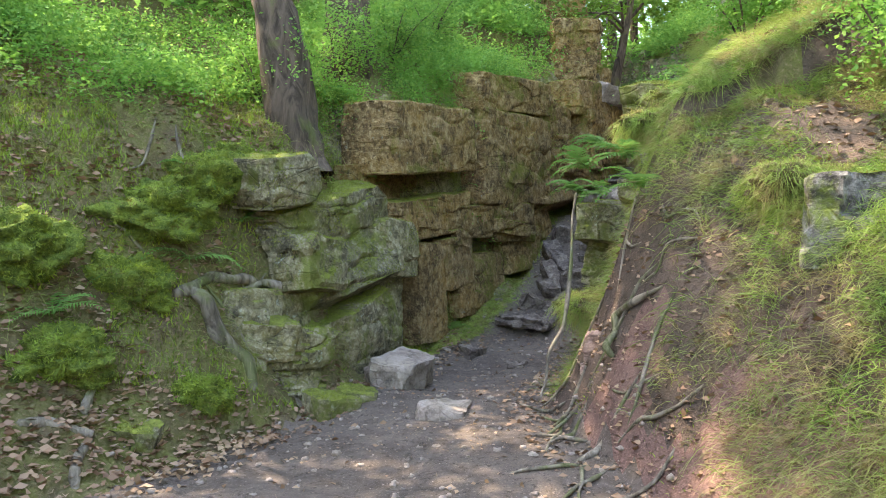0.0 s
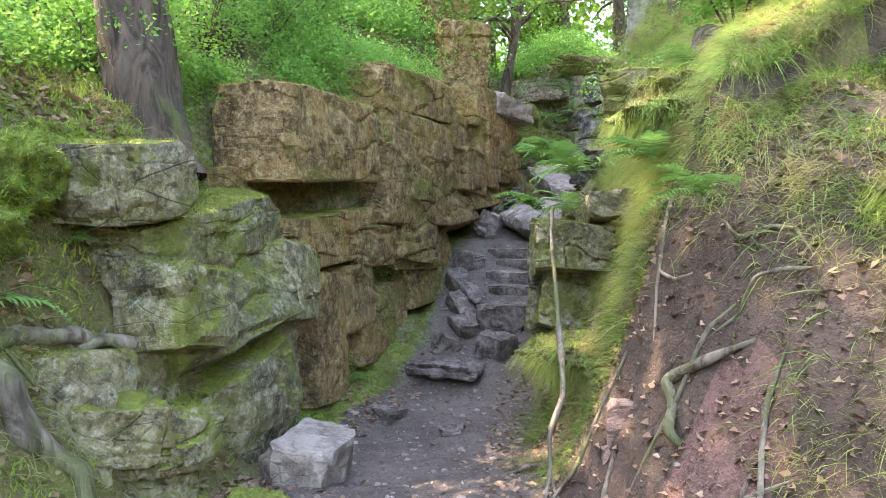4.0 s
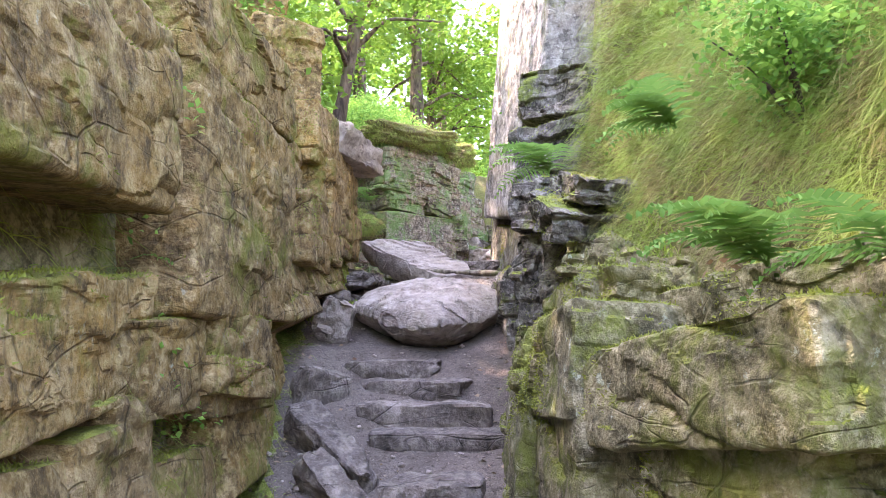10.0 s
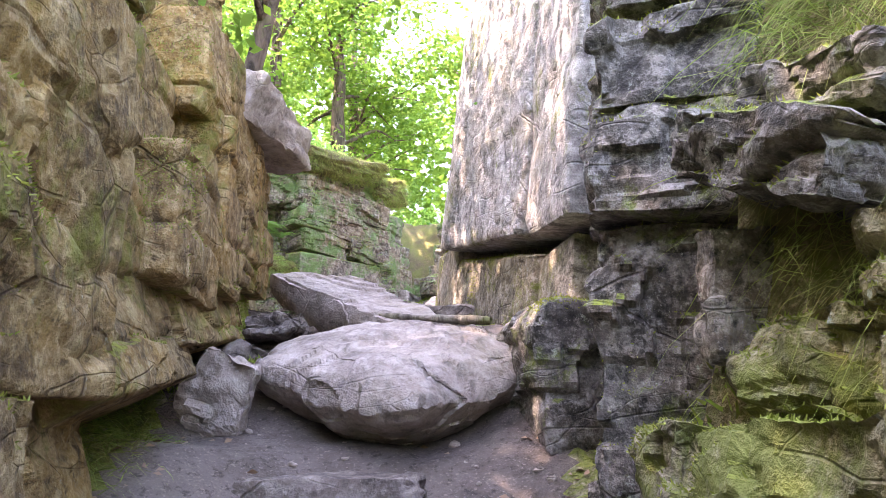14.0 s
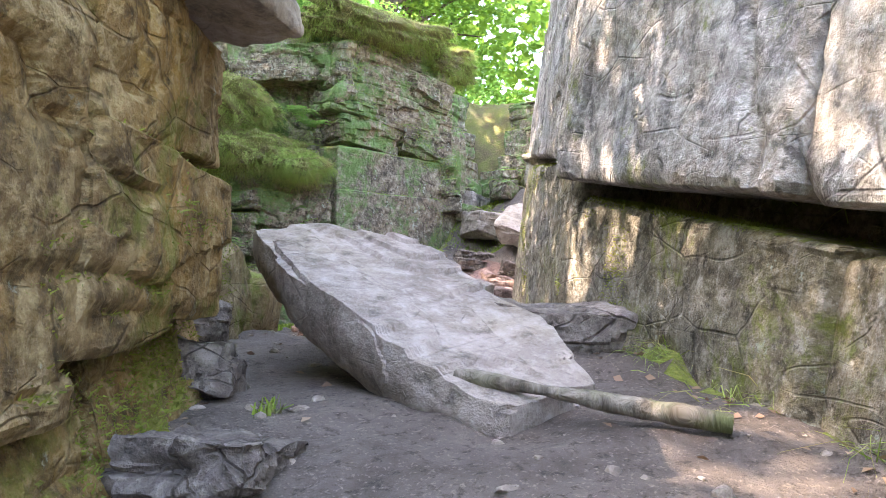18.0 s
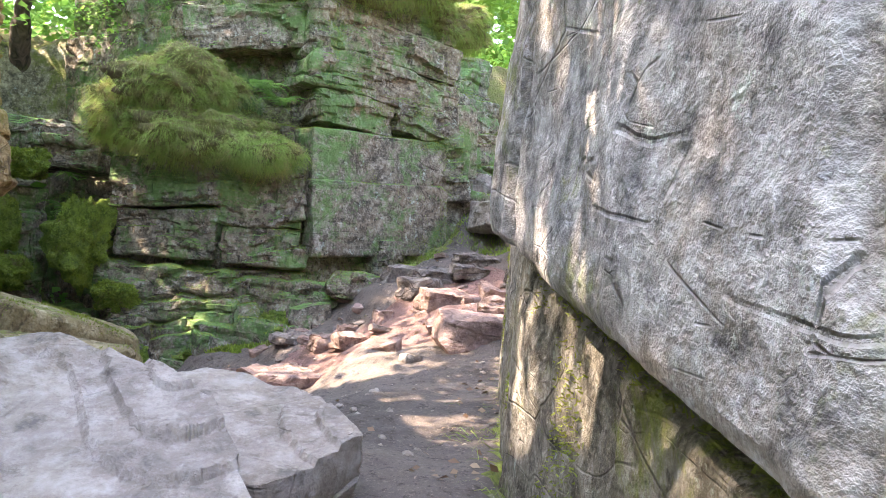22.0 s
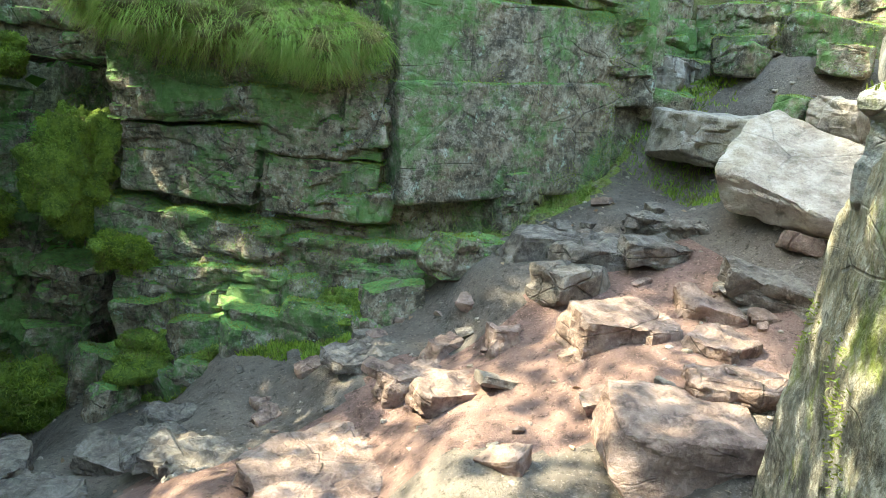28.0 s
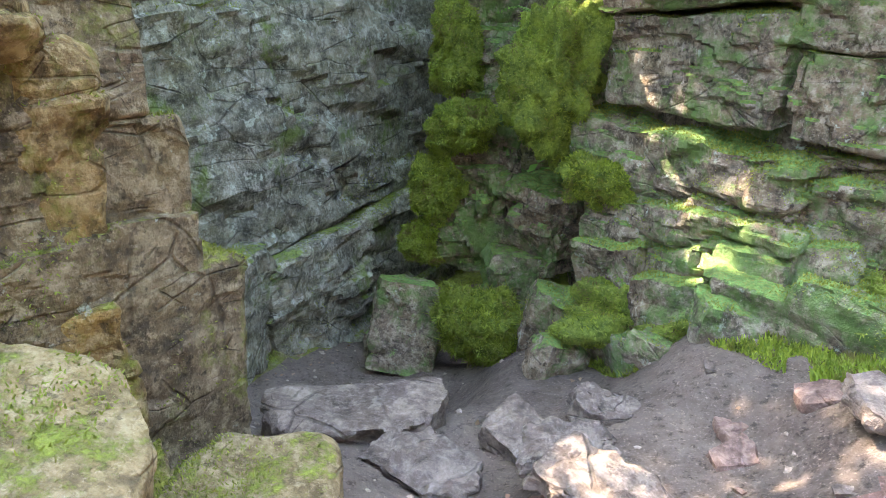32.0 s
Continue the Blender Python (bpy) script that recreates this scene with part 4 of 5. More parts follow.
# grass hanging over the brinks
for name, line, inward, lo, hi, count, ln, label in [
        ("hanging_grass", RIGHT, -1, 4, 9, 850, (0.16, 0.42), "long pale grass hanging over the rock shelf"),
        ("hanging_grass", LEFT, 1, 4, 10, 700, (0.10, 0.32), "short grass and moss along the cliff brink"),
        ("hanging_grass", LEFT, 1, 18, 24, 800, (0.2, 0.5), "shaggy grass hanging over the far cliff"),
        ("hanging_grass", RIGHT, -1, 9, 16, 160, (0.15, 0.4), "grass fringe on top of the tall cliff"),
        ("hanging_grass", LEFT, 1, 9, 17, 260, (0.15, 0.4), "grass fringe on the buttress top")]:
    xy, out = brink_points(line, inward, count, rng, (-0.35, 0.7), lo, hi)
    v, f = tufts(rng, xy, out, 46, ln, 0.0021, (0.6, 1.6))
    stuff(name, v, f, HANGING, label, "grass")
# grass on the open banks
for name, line, inward, lo, hi, count, back, label in [
        ("bank_grass", RIGHT, -1, 1, 5, 3200, (-0.9, 1.6), "fresh green grass on the sunny bank"),
        ("bank_grass", LEFT, 1, 0, 5, 1500, (-1.3, 2.4), "sparse grass on the mossy bank")]:
    xy, out = brink_points(line, inward, count, rng, back, lo, hi)
    d, info = side(xy[:, 0], xy[:, 1])
    bare = (xy[:, 0] > 0) & (xy[:, 1] > 3.3) & (xy[:, 1] < 5.9 + 0.4 * np.sin(9 * d)) & (d < 1.9) & ((d < 0.35) | ((xy[:, 1] > 4.4) & (xy[:, 1] < 5.7) & (d < 0.75)) | (vnoise(np.column_stack([xy, 0 * d]) * 2.4, 44) < 0.05)) | (d < 0.1)
    xy, out = xy[~bare], out[~bare]
    v, f = tufts(rng, xy, out, 34, (0.08, 0.24), 0.0024, (0.3, 1.2), 0.08)
    stuff(name, v, f, GRASS, label, "grass")


def patch(count, xs, ys, per, length, width, droop, way, seed, material, label, test=None, lift=0.5, name="bank_grass"):
    """Grass in tufts scattered over a stretch of bank; way: the side to which it leans."""
    r = np.random.default_rng(seed)
    xy = np.column_stack([r.uniform(*xs, count), r.uniform(*ys, count)])
    thick = vnoise(np.column_stack([xy, 0 * xy[:, 0]]) * 1.7, seed)
    xy = xy[(thick > -0.45) if test is None else (thick > -0.45) & test(xy[:, 0], xy[:, 1])]
    v, f = tufts(r, xy, np.tile(np.array([*way, 0.0]), (len(xy), 1)), per, length, width, droop, 0.06, lift)
    stuff(name, v, f, material, label, "grass")


patch(2300, (1.55, 3.3), (5.9, 9.9), 42, (0.10, 0.34), 0.0016, (0.7, 1.8), (-0.9, 0.35), 301, HANGING, "dense drooping grass over the rock shelf", lambda x, y: (side(x, y)[0] > 0.5 + 0.5 * (y < 6.8)) & (vnoise(np.column_stack([x, y, 0 * x]) * 3.5, 47) > -0.25), 0.35, "hanging_grass")
patch(900, (1.5, 3.2), (1.6, 4.2), 44, (0.10, 0.30), 0.0018, (0.3, 1.2), (-0.5, 0.0), 302, GRASS, "fresh green grass on the open bank", lambda x, y: side(x, y)[0] > 0.15)
patch(900, (1.15, 2.9), (5.0, 7.2), 44, (0.10, 0.30), 0.0018, (0.5, 1.5), (-0.8, -0.2), 303, HANGING, "sunlit pale grass at the top of the bank", lambda x, y: side(x, y)[0] > 0.75)
patch(260, (0.95, 1.5), (5.7, 8.0), 40, (0.06, 0.20), 0.0017, (0.3, 1.2), (-0.6, 0.2), 304, GRASS, "short green herbs at the foot of the shelf", lambda x, y: (side(x, y)[0] > -0.12) & (side(x, y)[0] < 0.5))


def leaf_quads(centres, size, rng, flat=0.5):
    """Small pointed leaves, one folded pair of quads each is too dear: one kite each."""
    n = len(centres)
    d = unit(rng.normal(size=(n, 3)) * np.array([1, 1, flat]))
    up = unit(rng.normal(size=(n, 3)) * 0.6 + np.array([0, 0, 1.0]))
    s = unit(np.cross(d, up))
    z = np.cross(s, d)
    L = (size * rng.uniform(0.6, 1.3, n))[:, None]
    return np.stack([centres - d * L * 0.5, centres + s * L * 0.3 + z * L * 0.06, centres + d * L * 0.5 - z * L * 0.1, centres - s * L * 0.3 + z * L * 0.06], 1)


def bush_points(rng, xy, radius, per):
    """Leaf places in domed clumps."""
    n = len(xy)
    r = rng.uniform(0.6, 1.3, n) * radius
    d = unit(rng.normal(size=(n * per, 3)))
    d[:, 2] = np.abs(d[:, 2])
    k = rng.uniform(0.25, 1.0, n * per) ** 0.5
    c = np.column_stack([xy, ground_z(xy[:, 0], xy[:, 1])])
    p = np.repeat(c, per, 0) + d * (np.repeat(r, per) * k)[:, None] * np.array([1, 1, 0.9])
    return p + 0.05 * rng.normal(size=p.shape)


for lo, hi, line, inward, count, back, per, size, radius, label in [
        (3, 10, LEFT, 1, 420, (0.2, 3.0), 260, 0.045, 0.40, "dense bright green bilberry bushes on the cliff top"),
        (4, 9, LEFT, 1, 150, (0.35, 0.9), 170, 0.035, 0.24, "bilberry sprigs hanging over the cliff brink"),
        (0, 4, LEFT, 1, 260, (0.6, 5.0), 180, 0.05, 0.36, "low green bushes and bracken up the bank"),
        (1, 9, RIGHT, -1, 150, (2.3, 5.0), 240, 0.045, 0.36, "leafy green shrubs high on the bank"),
        (17, 25, LEFT, 1, 320, (0.3, 4.0), 220, 0.07, 0.7, "fresh green shrubs above the far cliff"),
        (9, 17, RIGHT, -1, 110, (0.2, 3.5), 160, 0.06, 0.4, "shrubs on top of the tall cliff"),
        (9, 17, LEFT, 1, 200, (0.5, 4.0), 180, 0.07, 0.6, "shrubs behind the buttress"),
        (0, 24, LEFT, 1, 520, (3.5, 15.0), 150, 0.17, 1.3, "thick green undergrowth of the wood"),
        (0, 17, RIGHT, -1, 240, (3.5, 14.0), 150, 0.17, 1.2, "thick green undergrowth of the wood")]:
    xy, out = brink_points(line, inward, count, rng, back, lo, hi)
    xy = xy[(np.hypot(xy[:, 0] + 1.4, xy[:, 1] - 6.7) > 1.0) & (np.hypot(xy[:, 0] + 1.2, xy[:, 1] - 9.0) > 0.6)]
    p = bush_points(rng, xy, radius, per)
    q = leaf_quads(p, size, rng)
    ob = new("bilberry_bushes", quads_mesh("bilberry_bushes", q, BUSH))
    tagged(ob, label, "shrub", kind="stuff")


# ---- ferns ----
def frond_mesh(length, seed):
    """One arching frond: a stalk with tapering, toothed leaflets on both sides."""
    r = np.random.default_rng(seed)
    n = 17
    q, stalk = [], []
    prev = None
    for i in range(n + 1):
        f = i / n
        x, z = length * (f - 0.12 * f * f), length * (0.55 * f - 0.75 * f * f)
        c = np.array([x, 0, z])
        if prev is not None:
            w = np.array([0, 0.006 * (1.1 - f), 0])
            q.append([prev - w, prev + w, c + w * 0.8, c - w * 0.8])
            reach = length * 0.30 * math.sin(math.pi * min(1, 0.12 + 0.93 * f)) ** 0.8 * (1.05 - 0.55 * f)
            for sgn in (-1, 1):
                tip = c + np.array([reach * 0.45, sgn * reach, -reach * 0.22 + 0.01 * r.normal()])
                b = length * 0.021
                m = (c + tip) / 2 + np.array([0, 0, 0.012])
                q.append([c - [b, 0, 0], c + [b, 0, 0], m + [b * 0.95, 0, 0], m - [b * 0.75, 0, 0]])
                q.append([m - [b * 0.75, 0, 0], m + [b * 0.95, 0, 0], tip + [b * 0.2, 0, 0], tip - [b * 0.1, 0, 0]])
        prev = c
    return quads_mesh("frond", np.array(q), FERN)


FRONDS = [frond_mesh(0.5, s) for s in range(4)]


def fern(x, y, z, size, seed, count=7, face=None, label="green fern with arching fronds on a ledge"):
    r = random.Random(seed)
    root = group_root("fern", (x, y, z), label, "fern", group="ferns in the gorge")
    for k in range(count):
        yaw = 360 * k / count + r.uniform(-20, 20) if face is None else face + r.uniform(-75, 75)
        m = pose(x, y, z, 0, -r.uniform(-5, 35), yaw) @ Matrix.Scale(size * r.uniform(0.75, 1.15), 4)
        part("frond", FRONDS[k % 4], root, m)
    return root


FERNS = [(-1.75, 6.2, 1.2), (-2.1, 6.0, 0.9), (-0.5, 7.6, 2.5), (0.1, 8.9, 3.2), (-2.7, 6.6, 1.9), (-0.9, 8.2, 3.0), (0.3, 9.8, 3.7), (-2.05, 5.95, 1.7), (-2.0, 5.6, 1.3), (-2.4, 5.2, 1.2), (-1.75, 6.6, 1.9), (-2.6, 4.7, 1.0)]
for k, (x, y, z) in enumerate(FERNS):
    fern(x, y, gz(x, y) + 0.03, 0.6 + 0.12 * (k % 3), 70 + k, 6)
for k, (x, y, z, face) in enumerate([(1.6, 6.95, 1.85, 170), (1.96, 8.6, 2.45, 160), (1.45, 7.2, 1.85, 165), (1.25, 6.1, 2.05, 185), (1.4, 4.95, 1.85, 190), (1.75, 7.7, 2.4, 160), (2.2, 6.2, 2.8, 170), (1.5, 5.6, 2.1, 190)]):
    fern(x, y, z - 0.08, 0.8, 90 + k, 7, face)
for k, (x, y, z) in enumerate([(6.9, 20.55, 4.95), (5.7, 21.1, 4.55), (5.4, 21.5, 4.3), (7.1, 20.4, 4.75), (5.0, 21.9, 3.4), (4.6, 22.4, 3.2), (3.6, 22.6, 4.6)]):
    fern(x, y, z, 0.8, 110 + k, 6, -90)


# ---- trees ----
def tube(points, radii, sides=10, seed=0, gnarl=0.0):
    """Corners and faces of a tapering, slightly uneven stem through the points."""
    p = np.array(points, float)
    k = max(2, int(len(p) * 6))
    t = np.linspace(0, len(p) - 1, k)
    fine = np.column_stack([np.interp(t, range(len(p)), p[:, i]) for i in range(3)])
    for _ in range(3):
        fine[1:-1] = (fine[:-2] + 2 * fine[1:-1] + fine[2:]) / 4
    rad = np.interp(t, range(len(p)), radii)
    d = unit(np.gradient(fine, axis=0))
    ref = np.array([0.31, 0.95, 0.1])
    u = unit(np.cross(d, ref))
    w = np.cross(d, u)
    a = np.linspace(0, 2 * np.pi, sides, endpoint=False)
    ring = u[:, None, :] * np.cos(a)[None, :, None] + w[:, None, :] * np.sin(a)[None, :, None]
    v = fine[:, None, :] + ring * rad[:, None, None]
    flat = v.reshape(-1, 3)
    if gnarl:
        flat = flat + ring.reshape(-1, 3) * (gnarl * np.repeat(rad, sides) * fbm(flat * np.array([7, 7, 2.2]), 3, seed))[:, None]
    i = np.arange(k - 1)[:, None] * sides
    j = np.arange(sides)[None, :]
    f = np.stack([i + j, i + (j + 1) % sides, i + sides + (j + 1) % sides, i + sides + j], -1).reshape(-1, 4)
    return flat, f


def stem(name, points, radii, material, parent=None, sides=10, seed=0, gnarl=0.25, label="", category=""):
    v, f = tube(points, radii, sides, seed, gnarl)
    ob = part(name, mesh_from(name, v, f, material, 180), parent)
    if parent is None:
        tagged(ob, label, category)
    return ob


def tree(x, y, height, radius, lean, seed, crown, leaves, low=0.45, leaf=0.11, label="tall tree with rough brown bark and green leaves"):
    """A trunk with a flared foot, limbs, and a crown of many leaves with gaps."""
    r = np.random.default_rng(seed)
    z = gz(x, y) - 0.45
    root = group_root("tree", (x, y, z), label, "tree", group="trees above the gorge")
    top = np.array([x + lean[0], y + lean[1], z + height])
    base = np.array([x, y, z])
    pts = [base + (top - base) * f + np.array([math.sin(5 * f + seed), math.cos(4 * f + seed), 0]) * 0.12 * height / 8 * f for f in (0, 0.06, 0.2, 0.4, 0.6, 0.8, 1.0)]
    stem("trunk", pts, [radius * q for q in (1.5, 1.22, 1.0, 0.85, 0.65, 0.4, 0.12)], BARK, root, 14, seed, 0.3)
    ends = []
    for k in range(9):
        f = r.uniform(low, 0.95)
        a = base + (top - base) * f
        yaw = r.uniform(0, 2 * math.pi)
        reach = crown * r.uniform(0.55, 1.0)
        e = a + np.array([math.cos(yaw) * reach, math.sin(yaw) * reach, r.uniform(-0.1, 0.45) * crown])
        mid = (a + e) / 2 + np.array([0, 0, 0.12 * crown]) + r.normal(size=3) * 0.08 * crown
        stem("limb", [a, mid, e], [radius * 0.32, radius * 0.2, 0.012], BARK, root, 6, seed + k, 0.3)
        ends += [e, mid, (mid + e) / 2]
    ends = np.array(ends + [top])
    clumps = ends[r.integers(0, len(ends), leaves // 40)] + r.normal(size=(leaves // 40, 3)) * crown * 0.24
    p = np.repeat(clumps, 40, 0) + r.normal(size=(len(clumps) * 40, 3)) * np.array([0.30, 0.30, 0.16]) * (crown / 2.5)
    part("crown", quads_mesh("crown", leaf_quads(p, leaf, r, 0.4), CANOPY), root)
    return root


tree(-1.45, 7.35, 9.0, 0.21, (-1.7, 0.6), 1, 2.2, 600, 0.7, label="leaning tree with dark rough bark at the cliff edge")
tree(-1.25, 9.5, 10.0, 0.26, (-0.5, 0.5), 2, 2.4, 600, 0.65)
tree(3.9, 9.3, 8.0, 0.12, (0.6, -0.3), 3, 1.6, 1600, 0.6)
# Two trees near (-7, 7) are added to shade the lower right bank.
for k, (x, y, h, c) in enumerate([(-7.5, 12.5, 10, 2.4), (-6.5, 13, 11, 3), (-3.2, 12.6, 10, 2.8), (-1.6, 13.6, 9, 2.2), (-2.4, 16.5, 10, 3), (-0.6, 18.5, 9, 2.2), (-5, 20, 11, 3), (-1, 23.5, 11, 3),
                                  (1.2, 27, 10, 2.6), (6, 25.5, 8, 2.6), (9, 24.5, 7.5, 2.6), (11.5, 25.5, 8, 2.8), (7.5, 28, 9, 3.2), (13, 27, 10, 3), (14.5, 22.5, 9, 2.8), (6.5, 6.8, 8, 2.2),
                                  (8.6, 9.8, 9, 2.4), (5.5, 4.5, 9, 2.8), (9.5, 13, 9, 2.8), (11, 8, 10, 3), (4, 31, 11, 3.4), (10, 31, 11, 3.4), (15.5, 30, 11, 3.4), (-9, 3.5, 10, 3), (-6.2, 7.8, 8, 2.2), (-7.6, 6.3, 8, 2.2), (8, 1, 9, 3)]):
    tree(x, y, h, 0.16 + 0.02 * (k % 4), (0.4 * math.sin(k), 0.4 * math.cos(2 * k)), 20 + k, c, 5200, 0.18, 0.17)

# Added out of view: its crown keeps sun off the upper right slope.
tree(4.5, 24.4, 3.2, 0.12, (0.1, -2.9), 61, 1.7, 2800, 0.5, 0.12, "small leaning tree added to shade the upper slope")
# Added out of view to block sun from the damp cliff's foot.
tree(1.7, 22.8, 4.0, 0.10, (0.3, -0.6), 62, 1.5, 2800, 0.5, 0.12, "slender tree added on the cleft rim as a sun blocker")
tree(2.9, 14.15, 5.5, 0.11, (1.2, 0.2), 63, 1.6, 900, 0.55, 0.12, "crooked little tree growing from the buttress top")
# Taller unseen tree, added so that its crown narrows the sun patch.
tree(1.0, 22.7, 9.5, 0.2, (0.5, 0.2), 64, 2.3, 5200, 0.55, 0.15)
# Added with a dense crown to keep direct sun off the grey cliff face.
tree(2.5, 17.4, 4.8, 0.12, (0.9, 0.0), 65, 2.0, 8500, 0.4, 0.13, "small leafy tree added on the buttress to shade the cliff")
# the wood beyond
r = np.random.default_rng(77)
n = 80000
ang, rad = r.uniform(math.radians(-75), math.radians(255), n), r.uniform(24, 42, n)
x, y = 4 + rad * np.cos(ang), 12 + rad * np.sin(ang)
h = 17 * r.uniform(0, 1, n) ** 0.8 * (0.7 + 0.3 * np.sin(ang * 9) * np.sin(ang * 4))
cloud = np.column_stack([x, y, ground_z(x, y, False) + h])
cloud = cloud[vnoise(cloud * 0.35, 12) > -0.25]
tagged(new("far_woods", quads_mesh("far_woods", leaf_quads(cloud, 0.72, r, 0.6), CANOPY)), "distant green leaves of the surrounding wood", "trees", kind="stuff")

# moss and low herbs on the banks
patch(300, (0.95, 2.4), (3.6, 6.8), 60, (0.02, 0.06), 0.0035, (0.1, 0.6), (0, 0), 305, MOSS, "patches of moss on the bare earth bank", lambda x, y: (side(x, y)[0] > 0.1) & (vnoise(np.column_stack([x, y, 0 * x]) * 2.3, 48) > 0.05), 0.8, "bank_moss")
for line, inward, lo, hi, count, back, label in [(LEFT, 1, 1, 6, 52000, (-1.4, 0.9), "soft green moss over the earthy bank"), (RIGHT, -1, 2, 9, 26000, (-0.7, 0.8), "moss and short herbs on the bank"),
                                                 (LEFT, 1, 18, 21, 26000, (-1.25, -0.35), "bright moss along the foot of the damp cliff"), (LEFT, 1, 21, 25, 16000, (-1.6, 0.2), "moss on the stones of the gully"), (LEFT, 1, 9, 13, 9000, (-0.8, -0.2), "moss along the foot of the buttress")]:
    xy, out = brink_points(line, inward, count, r, back, lo, hi)
    d, info = side(xy[:, 0], xy[:, 1])
    keep = (~((xy[:, 0] > 0.5) & (xy[:, 1] < 6.6) & (xy[:, 1] > 2.9))) & (vnoise(np.column_stack([xy, 0 * d]) * 1.6, 31) + 0.5 * vnoise(np.column_stack([xy, 0 * d]) * 5, 32) > (-0.15 if inward > 0 else 0.1)) & ((d > 0.05) | (lo > 8))
    xy = xy[keep]
    base = np.column_stack([xy, ground_z(xy[:, 0], xy[:, 1])])
    lean = unit(r.normal(size=base.shape) * 0.5 + np.array([0, 0, 1.0]))
    sv = unit(np.cross(lean, r.normal(size=base.shape))) * 0.007
    tip = base + lean * r.uniform(0.02, 0.06, (len(base), 1))
    tagged(new("bank_moss", quads_mesh("bank_moss", np.stack([base - sv, base + sv, tip + sv * 0.3, tip - sv * 0.3], 1), MOSS)), label, "moss", kind="stuff")

def shrub(x, y, height, reach, leaves, seed, label):
    """A bush: several thin stems and leaves in clumps."""
    r = np.random.default_rng(seed)
    z = gz(x, y) - 0.05
    root = group_root("shrub", (x, y, z), label, "shrub")
    tips = []
    for k in range(9):
        a = r.uniform(0, 2 * math.pi)
        e = np.array([x + reach * r.uniform(0.3, 1) * math.cos(a), y + reach * r.uniform(0.3, 1) * math.sin(a), z + height * r.uniform(0.55, 1.0)])
        m = np.array([x, y, z]) * 0.5 + e * 0.5 + np.array([0, 0, 0.12 * height])
        stem("branch", [(x, y, z), m, e], [0.014, 0.009, 0.003], BARK, root, 5, k, 0.2)
        tips += [e, m * 0.4 + e * 0.6, m]
    tips = np.array(tips)
    c = tips[r.integers(0, len(tips), leaves // 25)] + r.normal(size=(leaves // 25, 3)) * reach * 0.22
    p = np.repeat(c, 25, 0) + r.normal(size=(len(c) * 25, 3)) * 0.07
    part("foliage", quads_mesh("foliage", leaf_quads(p, 0.042, r), BUSH), root)
    return root


for k, (x, y, h, w) in enumerate([(2.95, 4.5, 1.1, 0.6), (3.07, 5.25, 1.2, 0.7), (2.6, 7.7, 0.6, 0.4), (2.9, 6.8, 0.8, 0.5), (-1.3, 8.9, 0.9, 0.7), (-0.7, 10.0, 0.9, 0.7), (-0.2, 11.1, 0.9, 0.7), (-1.9, 7.6, 0.8, 0.7)]):
    shrub(x, y, h, w, 4200, 150 + k, "bright green leafy shrub on the bank")

# roots
for k, (pts, rad) in enumerate([
        ([(1.2, 6.4, 1.75), (1.13, 6.2, 1.35), (0.98, 5.75, 0.85), (0.86, 5.5, 0.5), (0.80, 5.33, 0.2)], [0.02, 0.026, 0.026, 0.022, 0.016]),
        ([(1.50, 4.5, 1.18), (1.41, 4.62, 1.06), (1.25, 4.93, 0.88), (1.2, 4.88, 0.76), (1.17, 4.74, 0.64)], [0.02, 0.03, 0.04, 0.045, 0.035]),
        ([(1.62, 4.5, 1.45), (1.55, 4.61, 1.36), (1.45, 4.7, 1.2), (1.35, 4.82, 1.07)], [0.012, 0.018, 0.018, 0.01]),
        ([(-1.58, 6.75, 1.95), (-1.52, 6.58, 1.63), (-1.42, 6.35, 1.1), (-1.46, 6.12, 0.95), (-1.66, 5.95, 0.98)], [0.05, 0.075, 0.08, 0.075, 0.06]),
        ([(-1.95, 5.5, 0.95), (-1.8, 5.48, 0.80), (-1.64, 5.48, 0.6), (-1.53, 5.5, 0.4), (-1.5, 5.45, 0.1)], [0.06, 0.085, 0.085, 0.075, 0.05]),
        ([(-2.2, 5.3, 0.98), (-2.01, 5.41, 0.99), (-1.85, 5.68, 1.06), (-1.7, 5.93, 1.08), (-1.5, 6.12, 0.98)], [0.04, 0.075, 0.08, 0.07, 0.05]),
        ([(1.9, 5.4, 2.2), (1.8, 5.15, 2.0), (1.74, 5.08, 1.85)], [0.02, 0.045, 0.03]),
        ([(-2.32, 4.75, 0.62), (-2.24, 4.5, 0.42), (-2.16, 4.25, 0.22), (-2.10, 4.0, 0.10), (-2.02, 3.8, 0.02)], [0.04, 0.055, 0.06, 0.05, 0.03]),
        ([(-2.9, 4.05, 0.28), (-2.6, 4.1, 0.30), (-2.35, 4.2, 0.30), (-2.18, 4.25, 0.24)], [0.03, 0.05, 0.055, 0.05]),
        ([(0.70, 4.0, 0.04), (0.95, 4.25, 0.16), (1.15, 4.45, 0.34), (1.32, 4.7, 0.55)], [0.02, 0.035, 0.04, 0.03]),
        ([(0.75, 4.75, 0.12), (1.0, 4.95, 0.28), (1.2, 5.05, 0.42)], [0.018, 0.03, 0.025])]):
    wig = np.random.default_rng(k)
    pts = [np.array(q) + wig.normal(size=3) * 0.03 for q in pts]
    pts = [q for a, b in zip(pts, pts[1:]) for q in (a, (a + b) / 2 + wig.normal(size=3) * 0.03)] + [pts[-1]]
    rad = [0.62 * q for a, b in zip(rad, rad[1:]) for q in (a, (a + b) / 2)] + [0.4 * rad[-1]]
    stem("tree_root", pts, rad, ROOT, None, 8, k, 0.35, "bleached bare tree root creeping down the bank", "root")
wig = np.random.default_rng(8)
